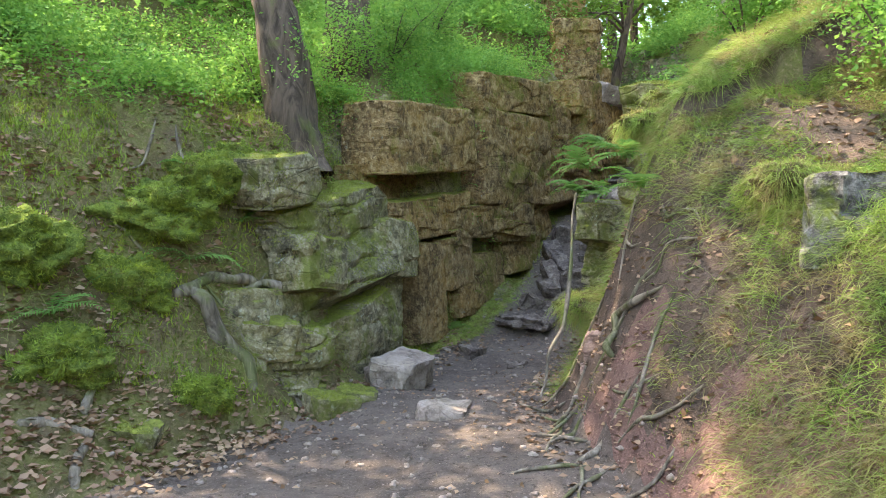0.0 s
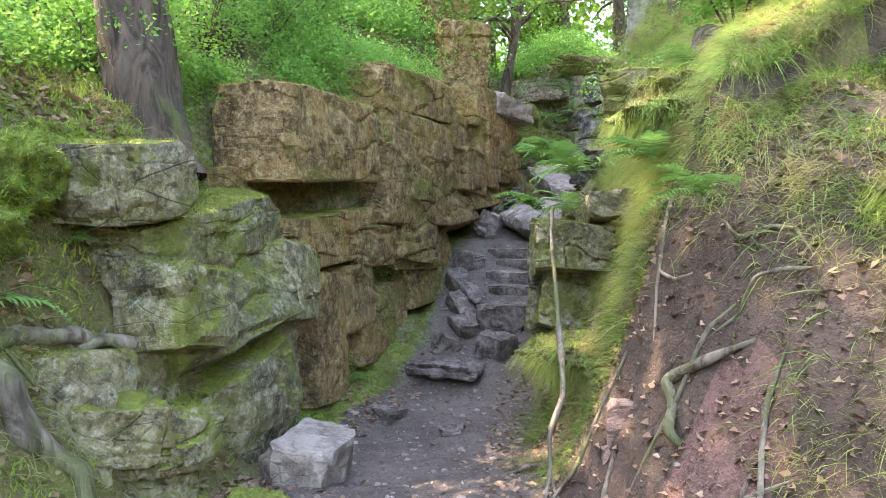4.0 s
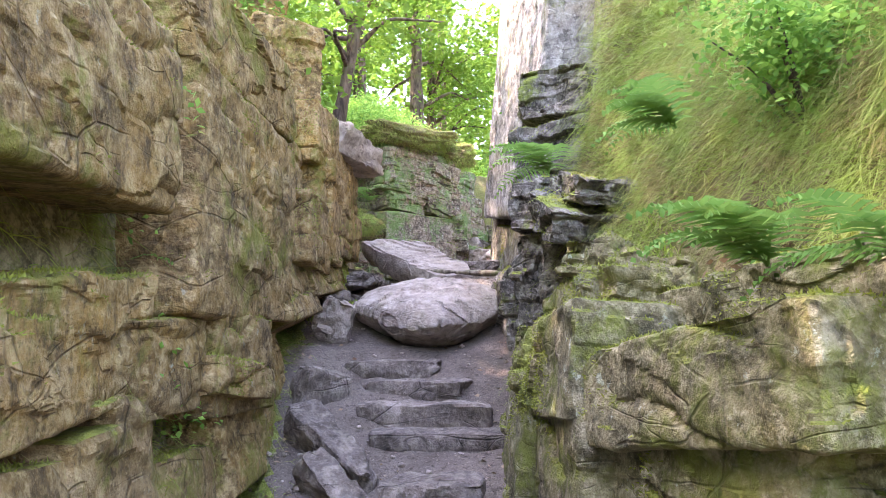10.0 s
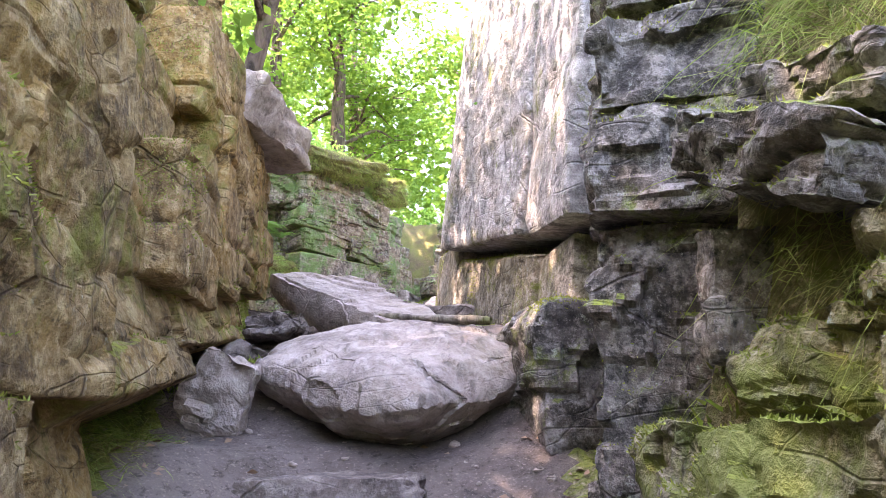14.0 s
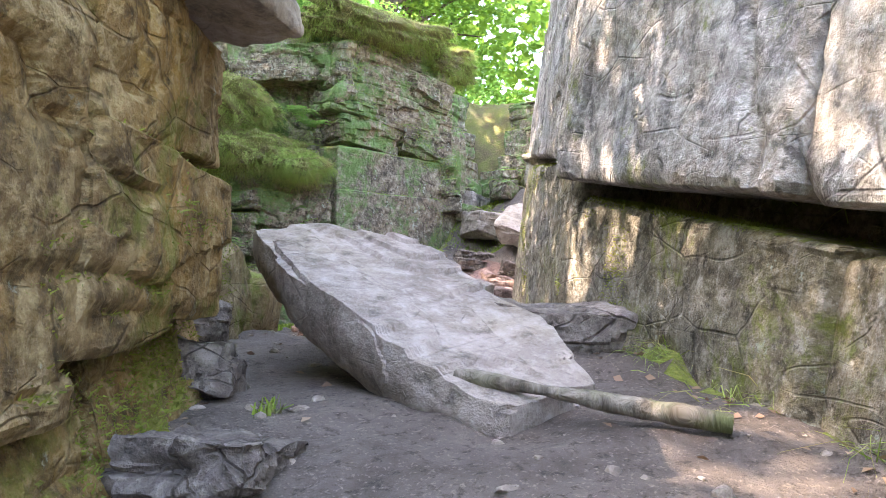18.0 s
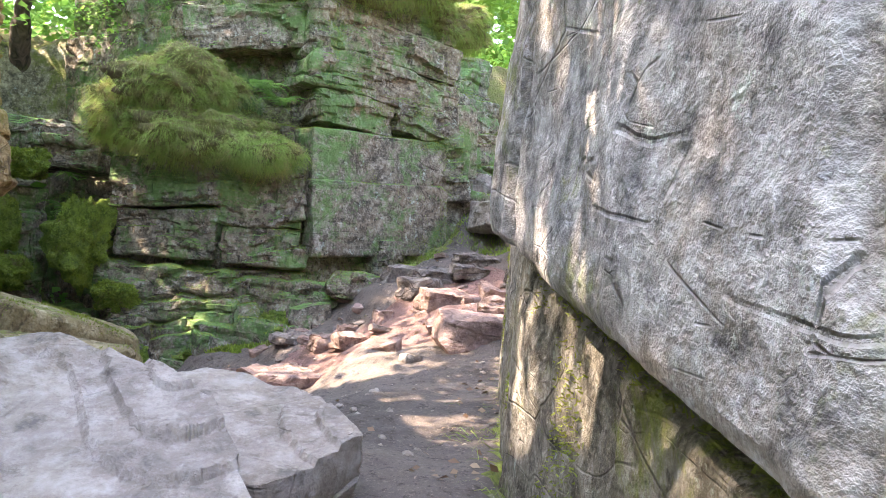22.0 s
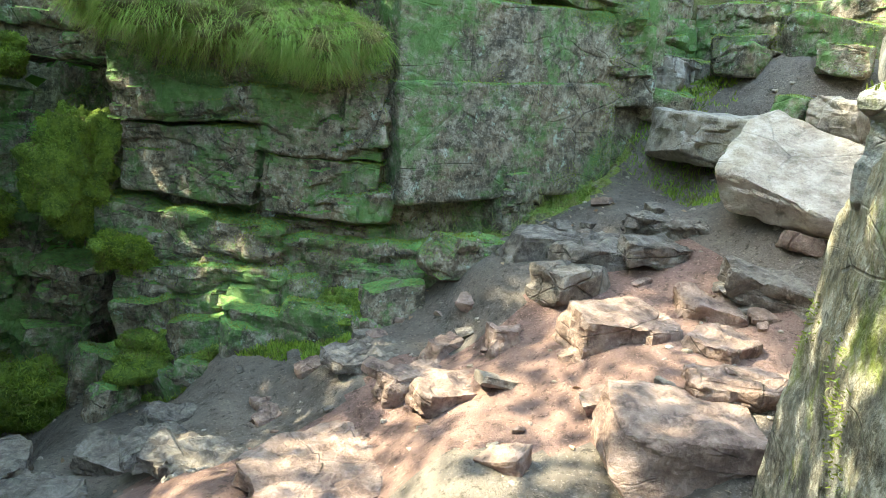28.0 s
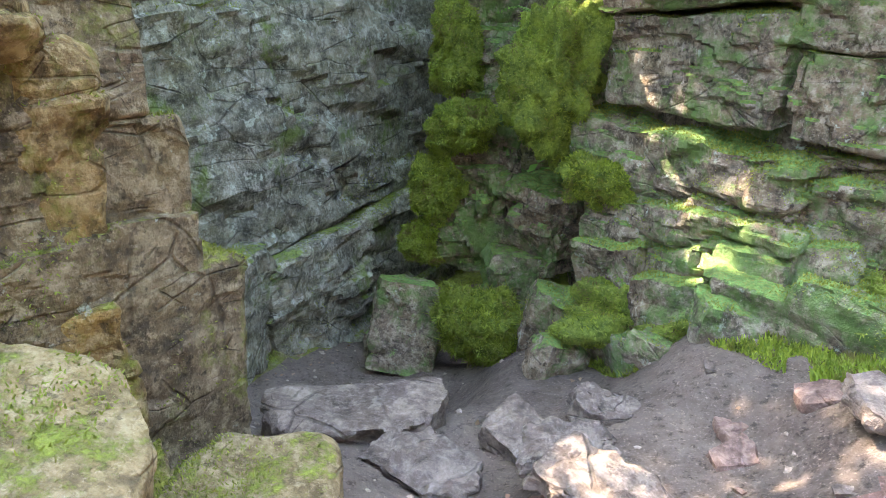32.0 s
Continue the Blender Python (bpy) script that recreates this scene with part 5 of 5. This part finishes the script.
for k in range(34):
    right = k < 24
    x, y = (wig.uniform(0.85, 1.7), wig.uniform(3.6, 6.3)) if right else (wig.uniform(-2.6, -1.2), wig.uniform(4.6, 6.4))
    pts, a = [], wig.uniform(2.4, 4.4) if right else wig.uniform(-1.6, 0.2)
    for j in range(5):
        pts.append((x, y, gz(x, y) + 0.015 * (j != 4) - 0.02 * (j in (0, 4))))
        a += wig.uniform(-0.6, 0.6)
        x, y = x + 0.13 * math.cos(a), y + 0.13 * math.sin(a)
    stem("tree_root", pts, [0.008, 0.014, 0.013, 0.01, 0.005], ROOT, None, 6, k, 0.3, "thin bare root lying over the bank earth", "root")

# ---- loose stones ----
def on_ground(x, y, sunk, h):
    return gz(x, y) - sunk * h + h / 2


def stones(rows, material, seed, label, name="rock", group="", mossy=0.0, sunk=0.35):
    """Rows of x, y, length, depth, height, turn, lean."""
    for k, (x, y, ln, dp, h, t, lean) in enumerate(rows):
        rock(name, (x, y, on_ground(x, y, sunk, h)), (ln, dp, h), material, seed + k, (lean * 0.4, lean, t), label, "rock", group=group,
             n=12 if ln < 0.5 else 22, rounding=0.07, cuts=10, rough=0.03, beds=0.022 if ln > 0.5 else 0.01, warp=0.05, smooth=28, mossy=mossy)


stones([(1.05, 8.85, 0.8, 0.4, 0.12, -45, 0), (1.62, 9.0, 0.4, 0.35, 0.3, -60, 8), (1.15, 9.4, 0.3, 0.16, 0.25, 20, 30), (1.45, 9.65, 0.35, 0.2, 0.2, -70, 20), (1.9, 9.55, 0.55, 0.45, 0.42, -35, 0),
        (1.75, 10.5, 0.9, 0.22, 0.35, -75, 28), (1.6, 10.15, 0.6, 0.2, 0.3, -80, 32), (1.95, 11.2, 0.4, 0.3, 0.35, 10, 10), (0.75, 7.55, 0.22, 0.18, 0.1, 0, 0), (0.3, 8.0, 0.3, 0.25, 0.14, 40, 6)],
       ROCK_STEP, 300, "broken grey stone beside the path in the gorge")
rock("rock", (2.50, 12.22, 1.76), (0.4, 0.09, 0.44), ROCK_WORN, 329, (10, 22, -40), "pale triangular stone leaning against the wall", n=14, cuts=12, keep=0.6, rounding=0.05)
stones([(4.98, 13.52, 0.62, 0.5, 0.34, -30, 4), (3.6, 14.1, 0.8, 0.3, 0.2, 60, 18), (3.35, 13.1, 0.6, 0.4, 0.14, 40, 8), (2.95, 12.95, 0.5, 0.35, 0.14, 20, 6), (3.85, 15.1, 0.6, 0.4, 0.3, 70, 10)], ROCK_STEP, 330, "worn flat stone lying beside the great slab")
rock("rock_block", (4.42, 17.35, 2.20), (0.95, 1.0, 1.15), ROCK_TAN, 350, (6, 20, 24), "squat ochre boulder with moss at the buttress foot", n=34, mossy=0.25, rounding=0.05, cuts=12, keep=0.8, rough=0.02, beds=0.02, smooth=26, warp=0.03)
stones([(4.3, 16.2, 0.9, 0.7, 0.75, -30, 10), (4.70, 18.30, 0.6, 0.5, 0.5, 30, 8), (4.0, 15.6, 0.8, 0.6, 0.8, 50, -8)],
       ROCK_TAN, 351, "ochre stone lying at the buttress foot", mossy=0.1)
stones([(7.86, 17.35, 0.7, 0.5, 0.32, -20, 4), (8.35, 17.4, 0.7, 0.3, 0.16, -25, 4), (8.15, 18.22, 0.55, 0.4, 0.28, -10, 6), (7.5, 19.15, 0.45, 0.16, 0.16, 35, 14), (7.2, 18.85, 0.5, 0.2, 0.16, 25, 12), (7.7, 18.75, 0.22, 0.18, 0.22, 70, 12),
        (7.3, 18.5, 0.45, 0.35, 0.14, 0, 10), (6.7, 18.4, 1.2, 0.8, 0.14, 15, 3), (8.55, 17.85, 0.5, 0.3, 0.16, 20, 6), (8.75, 18.2, 0.4, 0.25, 0.18, -40, 8)],
       ROCK_RED, 370, "angular reddish stone half sunk in the slope", sunk=0.5)
stones([(8.35, 19.45, 0.6, 0.45, 0.26, -10, 4), (8.75, 19.35, 0.7, 0.4, 0.14, -25, 4), (9.1, 19.1, 0.6, 0.35, 0.14, -30, 6), (8.5, 19.05, 0.5, 0.3, 0.2, 0, 6), (8.85, 18.85, 0.5, 0.3, 0.16, -15, 6), (8.2, 18.85, 0.4, 0.3, 0.24, 10, 4), (9.15, 18.15, 0.6, 0.35, 0.2, -35, 8), (7.0, 19.35, 0.5, 0.4, 0.08, 10, 4)],
       ROCK_STEP, 385, "dark angular stone ledge across the slope", sunk=0.4)
chips = np.random.default_rng(44)
for k in range(60):
    x, y = chips.uniform(6.2, 9.6), chips.uniform(17.0, 20.0)
    if side(np.array([x]), np.array([y]))[0][0] > -0.15 or (x < 7 and y < 18):
        continue
    ln = chips.uniform(0.06, 0.24)
    h = ln * chips.uniform(0.25, 0.45)
    rock("rock", (x, y, gz(x, y) + 0.12 * h), (ln, ln * chips.uniform(0.4, 0.9), h), ROCK_RED if k % 3 else ROCK_STEP, 700 + k, (chips.uniform(-15, 15), chips.uniform(-22, 22), chips.uniform(0, 360)),
         "small broken stone in the sandy slope", "rock", group="broken stones on the slope", n=8, rounding=0.06, cuts=8, rough=0.012, beds=0.006)
stones([(10.4, 19.95, 1.25, 0.6, 0.4, -10, 4), (10.6, 21.2, 0.7, 0.5, 0.4, 40, 10), (11.0, 19.2, 0.8, 0.5, 0.35, 0, 10)],
       ROCK_WORN, 391, "large pale grey block below the gully")
stones([(10.9, 20.4, 0.6, 0.4, 0.3, 10, 8), (11.2, 20.9, 0.7, 0.5, 0.4, 50, 8), (10.2, 20.6, 0.5, 0.4, 0.3, -30, 10), (10.8, 19.7, 0.4, 0.3, 0.2, 20, 8), (11.6, 20.2, 0.8, 0.5, 0.45, -20, 6), (11.3, 19.7, 0.5, 0.4, 0.25, 40, 10), (10.1, 19.3, 0.45, 0.35, 0.18, 0, 8), (10.9, 21.5, 0.8, 0.5, 0.5, 15, 6)],
       ROCK_WET, 610, "dark mossy stone lying in the gully", mossy=0.7, sunk=0.4)
rock("rock", (9.7, 18.55, gz(9.7, 18.55) + 0.08), (0.85, 0.95, 0.26), ROCK_WORN, 398, (20, -24, 20), "broad pale grey slab leaning on the slope", n=26, rounding=0.05, cuts=12, rough=0.02, beds=0.014)
stones([(4.50, 19.45, 0.95, 0.45, 0.26, 28, 3), (5.4, 19.55, 0.45, 0.3, 0.12, -30, 8), (5.75, 19.7, 0.35, 0.25, 0.12, 10, 8), (5.0, 19.2, 0.6, 0.4, 0.14, -20, 5), (5.7, 19.25, 0.5, 0.25, 0.12, 30, 8), (5.95, 18.9, 0.7, 0.3, 0.1, -25, 4)],
       ROCK_STEP, 410, "flat dark stone on the earth of the lower passage")
stones([(5.45, 21.05, 0.5, 0.4, 0.5, -30, 12), (5.75, 20.8, 0.45, 0.35, 0.35, -50, 8), (6.05, 20.75, 0.6, 0.4, 0.55, -35, -8), (6.45, 20.5, 0.55, 0.4, 0.4, -20, 8), (6.3, 20.35, 0.4, 0.3, 0.25, 10, 14), (6.95, 20.25, 0.6, 0.4, 0.5, -30, 6),
        (7.4, 20.0, 0.5, 0.35, 0.35, -10, -8), (7.9, 19.85, 0.6, 0.35, 0.3, 8, 6), (5.3, 20.7, 0.35, 0.25, 0.3, 40, 20), (5.15, 21.3, 0.4, 0.3, 0.6, 15, 16), (5.95, 20.4, 0.35, 0.25, 0.2, 60, 10), (6.7, 20.6, 0.5, 0.4, 0.7, -25, 4)],
       ROCK_WET, 480, "mossy broken stone at the foot of the damp cliff", mossy=0.9, sunk=0.3)
stones([(-1.5, 5.85, 0.5, 0.45, 0.3, 30, 8), (-0.95, 5.75, 0.4, 0.35, 0.28, 40, 6), (-0.75, 6.0, 0.35, 0.3, 0.2, 0, 8), (-2.0, 4.5, 0.3, 0.25, 0.16, 0, 8)],
       ROCK_MOSSY, 430, "mossy rock showing through the bank", mossy=1.0, sunk=0.5)
rock("rock_block", (2.32, 3.80, 1.15), (0.75, 0.6, 1.25), ROCK_DARK, 57, (0, 5, 55), "dark rock face standing in the grassy bank", n=34, mossy=0.3, **ANGULAR)
rock("rock_block", (1.36, 5.42, 0.48), (0.50, 0.4, 0.42), ROCK_RED, 59, (0, 4, 62), "reddish block of rock in the earthy bank", n=26, mossy=0.1, **ANGULAR)
rock("rock_block", (1.72, 4.95, 1.05), (0.40, 0.3, 0.25), ROCK_STEP, 60, (0, -8, 40), "dark stone showing in the bare bank", n=18, mossy=0.2, **ANGULAR)
rock("rock_block", (2.02, 6.55, 2.62), (0.7, 0.5, 0.3), ROCK_MOSSY, 58, (4, -6, 30), "flat grey rock roofing a small hollow in the bank", n=24, mossy=0.5, **ANGULAR)
stones([(2.9, 6.9, 0.6, 0.5, 0.4, -30, 8)],
       ROCK_STEP, 450, "dark rock jutting from the earthy bank", sunk=0.6)
rock("rock", (3.12, 13.52, 3.76), (1.10, 0.85, 0.32), ROCK_WORN, 470, (6, 4, 40), "pale flat capstone jutting from the cliff top", n=24, rounding=0.1, cuts=8, beds=0.02)
v0, f0 = tube([(4.12, 13.06, 2.37), (4.33, 12.68, 2.335), (4.54, 12.30, 2.30)], [0.018, 0.03, 0.026], 8, 3, 0.5)
tagged(new("log", mesh_from("log", v0, f0, ROOT, 180)), "short dead branch lying across the path", "log")


# ---- moss on the stones, and moss mounds ----
def surface_points(rng, want, test):
    """Places spread over the upper sides of the mossy stones, with their normals."""
    P, N = [], []
    for v, f, mossy in ROCKS:
        if mossy <= 0:
            continue
        q = v[f]
        cr = np.cross(q[:, 2] - q[:, 0], q[:, 3] - q[:, 1])
        area = np.linalg.norm(cr, axis=1) / 2
        nm = cr / (2 * area[:, None] + 1e-9)
        c = q.mean(1)
        k = test(c, nm, mossy) * area * want
        cnt = np.floor(k + rng.uniform(0, 1, len(k))).astype(int)
        idx = np.repeat(np.arange(len(f)), cnt)
        a, b = rng.uniform(0, 1, (2, len(idx), 1))
        qq = q[idx]
        P.append((qq[:, 0] * (1 - a) + qq[:, 1] * a) * (1 - b) + (qq[:, 3] * (1 - a) + qq[:, 2] * a) * b)
        N.append(nm[idx])
    return np.concatenate(P), np.concatenate(N)


def short_blades(p, nrm, length, width, rng):
    n = len(p)
    lean = unit(nrm + 0.6 * rng.normal(size=(n, 3)))
    s = unit(np.cross(lean, rng.normal(size=(n, 3)))) * width
    tip = p + lean * (length * rng.uniform(0.5, 1.3, n))[:, None]
    return np.stack([p - s, p + s, tip + s * 0.3, tip - s * 0.3], 1)


def moss_here(c, nm, mossy):
    patch = fbm(c * 2.2, 3, 61)
    return np.clip((nm[:, 2] - 0.15) * 1.6 + patch * 1.9 - 1.0 + mossy * 0.6, 0, 1) * (nm[:, 2] > -0.3)


p, nm = surface_points(rng, 4600, moss_here)
ob = new("moss", quads_mesh("moss", short_blades(p, nm, 0.015, 0.0035, rng), OLIVE))
tagged(ob, "yellow-green moss cushions on rock ledges", "moss", kind="stuff")


def mound(x, y, z, dims, seed, label, blade=0.05, count=5200, grass=False):
    """A rounded cushion of moss or turf, furred all over."""
    r = np.random.default_rng(seed)
    v, f = cube(24)
    d = unit(v)
    p = d * np.array(dims) / 2
    p = p * (1 + 0.36 * fbm(d * 1.5 + seed, 3, seed) + 0.20 * fbm(d * 5 + seed, 3, seed + 9))[:, None]
    root = part("moss_mound", mesh_from("moss_mound", p, f, TURF if grass else MOSS_BED, 180), None, pose(x, y, z))
    tagged(root, label, "moss")
    idx = r.integers(0, len(f), count)
    q = p[f][idx]
    cr = unit(np.cross(q[:, 2] - q[:, 0], q[:, 3] - q[:, 1]))
    a, b = r.uniform(0, 1, (2, count, 1))
    pos = (q[:, 0] * (1 - a) + q[:, 1] * a) * (1 - b) + (q[:, 3] * (1 - a) + q[:, 2] * a) * b
    if grass:
        vv, ff = blade_quads(pos, cr + np.array([0, 0, 0.3]), r.uniform(0.6, 1.3, count) * blade, r.uniform(0.6, 1.3, count) * 0.0019, r.uniform(0.6, 1.7, count), r)
        part("grass_coat", mesh_from("grass_coat", vv, ff, HANGING), root, pose(x, y, z), "long drooping blades")
    else:
        part("moss_coat", quads_mesh("moss_coat", short_blades(pos, cr, blade, 0.004, r), MOSS), root, pose(x, y, z), "short bright moss")
    return root


block_wall("rock_wall_column", ROCK_WET, [(4.45, 22.25, 3.0, 0.5, 0.5, 1.5, 20, 4, 0), (4.35, 22.1, 1.9, 0.6, 0.5, 0.9, 10, -5, 0), (4.9, 22.45, 4.25, 1.3, 0.7, 0.6, -25, 3, 0), (5.0, 22.0, 1.9, 0.5, 0.5, 0.7, -30, 6, 0),
    (4.75, 21.85, 1.45, 0.5, 0.4, 0.5, 20, 8, 0)], 32, "dark dripping rock column at the mouth of the cleft", mossy=0.7, cuts=9, keep=0.86, rough=0.04, beds=0.05, fine=34)
for k, (x, y, z, a, b, h) in enumerate([(5.12, 21.58, 3.10, 0.70, 0.6, 0.95), (4.52, 21.95, 3.98, 0.5, 0.45, 0.36), (4.26, 21.98, 3.30, 0.42, 0.4, 0.75), (4.34, 21.85, 2.66, 0.46, 0.4, 0.42), (4.12, 21.85, 2.20, 0.36, 0.36, 0.55), (3.98, 21.8, 1.72, 0.36, 0.32, 0.36),
                                        (6.45, 20.55, 1.76, 1.1, 0.6, 0.34), (7.45, 20.2, 2.14, 1.1, 0.5, 0.36), (5.8, 20.95, 1.62, 0.8, 0.6, 0.44), (8.0, 20.1, 2.5, 0.8, 0.4, 0.3), (5.5, 21.3, 2.45, 0.5, 0.4, 0.3), (6.6, 20.75, 2.34, 0.7, 0.35, 0.2)]):
    mound(x, y, z, (a, b, h), 500 + k, "bright green moss cushion on the damp rock", 0.026, 7000)
mound(4.62, 21.3, 1.25, (0.6, 0.4, 0.6), 515, "dark green mat of small ferns in the cleft mouth", 0.06, 4000)
rock("rock_slab", (3.98, 21.35, 1.15), (0.55, 0.25, 0.75), ROCK_WET, 516, (-12, 12, 20), "leaning slab of dark green rock in the cleft", n=22, rounding=0.05, cuts=6, rough=0.02, mossy=0.4)
for k, (x, y, z, a, b, h) in enumerate([(6.3, 20.75, 4.35, 1.5, 0.7, 0.55), (5.6, 21.3, 4.6, 0.9, 0.7, 0.7), (6.1, 20.9, 5.0, 1.3, 0.8, 0.6), (6.9, 20.35, 4.2, 0.8, 0.5, 0.35), (8.2, 20.5, 6.45, 2.6, 0.9, 0.5), (9.6, 20.8, 6.3, 1.4, 0.8, 0.6)]):
    mound(x, y, z, (a, b, h), 520 + k, "shaggy grassy cushion hanging over a ledge", 0.15, 10000, True)
for k, (x, y, a, b, h) in enumerate([(2.2, 4.3, 0.7, 0.6, 0.3), (1.5, 6.35, 0.7, 0.7, 0.25), (1.95, 5.9, 0.9, 0.7, 0.2), (2.3, 6.3, 0.9, 0.8, 0.3)]):
    mound(x, y, gz(x, y) - 0.1 * h, (a, b, h), 560 + k, "tussock of pale green grass on the earthy bank", 0.13, 6000, True)

for k, (x, y, a, b, h) in enumerate([(-2.1, 6.05, 0.6, 0.6, 0.5), (-2.35, 5.3, 0.6, 0.5, 0.45), (-1.9, 6.5, 0.5, 0.5, 0.45), (-2.55, 4.6, 0.6, 0.6, 0.4), (-1.75, 5.1, 0.4, 0.4, 0.3), (-3.0, 4.9, 0.8, 0.7, 0.5), (-1.85, 6.45, 0.9, 0.8, 0.5), (-1.65, 6.75, 0.7, 0.6, 0.45), (-2.3, 5.75, 0.9, 0.8, 0.5)]):
    mound(x, y, gz(x, y) - 0.2 * h, (a, b, h), 580 + k, "cushion of olive moss on the shady bank", 0.03, 5000)


# ---- litter ----
def litter(name, count, xs, ys, test, size, label, material, lift=0.008):
    x, y = rng.uniform(*xs, count), rng.uniform(*ys, count)
    d, info = side(x, y)
    keep = test(x, y, d)
    x, y = x[keep], y[keep]
    z = ground_z(x, y) + lift
    q = leaf_quads(np.column_stack([x, y, z]), size, rng, 0.12)
    tagged(new(name, quads_mesh(name, q, material)), label, "leaves", kind="stuff")


litter("leaf_litter", 16000, (-4.5, 3), (1.5, 9), lambda x, y, d: (d > -0.35) | (np.random.default_rng(2).uniform(0, 1, len(x)) < 0.05), 0.055, "dry brown oak leaves on bank and path edges", LITTER)
litter("leaf_litter", 9000, (-3.9, -0.6), (2.6, 7.5), lambda x, y, d: (d > -0.25) & (d < 2.6) & (vnoise(np.column_stack([x, y, 0 * x]) * 2.1, 77) > -0.2), 0.065, "fallen brown leaves on the mossy bank", LITTER, 0.035)
litter("leaf_litter", 1500, (0.7, 2.8), (2.5, 7.5), lambda x, y, d: (d > 0) & (d < 1.8), 0.05, "dry leaves and bark on the bare bank", LITTER)
litter("leaf_litter", 2600, (-1.2, 2.2), (4.5, 10.5), lambda x, y, d: d < -0.05, 0.022, "crumbs of leaf and bark on the trodden earth", LITTER)
litter("leaf_litter", 9000, (0, 11), (8, 22), lambda x, y, d: (d > -0.30) & (d < 0.2) | (np.random.default_rng(3).uniform(0, 1, len(x)) < 0.04), 0.045, "scattered dry leaves along the gorge foot", LITTER)


def pebbles(count, xs, ys, size, label):
    v, f = cube(2)
    base = unit(v)
    x, y = rng.uniform(*xs, count), rng.uniform(*ys, count)
    d, _ = side(x, y)
    x, y = x[d < 0.25], y[d < 0.25]
    n = len(x)
    r = size * rng.uniform(0.3, 1.0, (n, 1, 1)) ** 2
    sc = rng.uniform(0.5, 1.2, (n, 1, 3)) * np.array([1, 1, 0.6])
    p = base[None] * r * sc + rng.normal(size=(n, len(base), 3)) * r * 0.12
    p = p + np.column_stack([x, y, ground_z(x, y)])[:, None, :]
    faces = (np.arange(n)[:, None, None] * len(base) + f[None]).reshape(-1, 4)
    ob = new("pebbles", mesh_from("pebbles", p.reshape(-1, 3), faces, ROCK_WORN))
    tagged(ob, label, "pebbles", kind="stuff")


pebbles(2600, (-3, 3), (1, 11), 0.035, "small stones strewn on the trodden earth")
pebbles(1500, (2, 11), (10, 22), 0.035, "broken chips of stone on the slope")
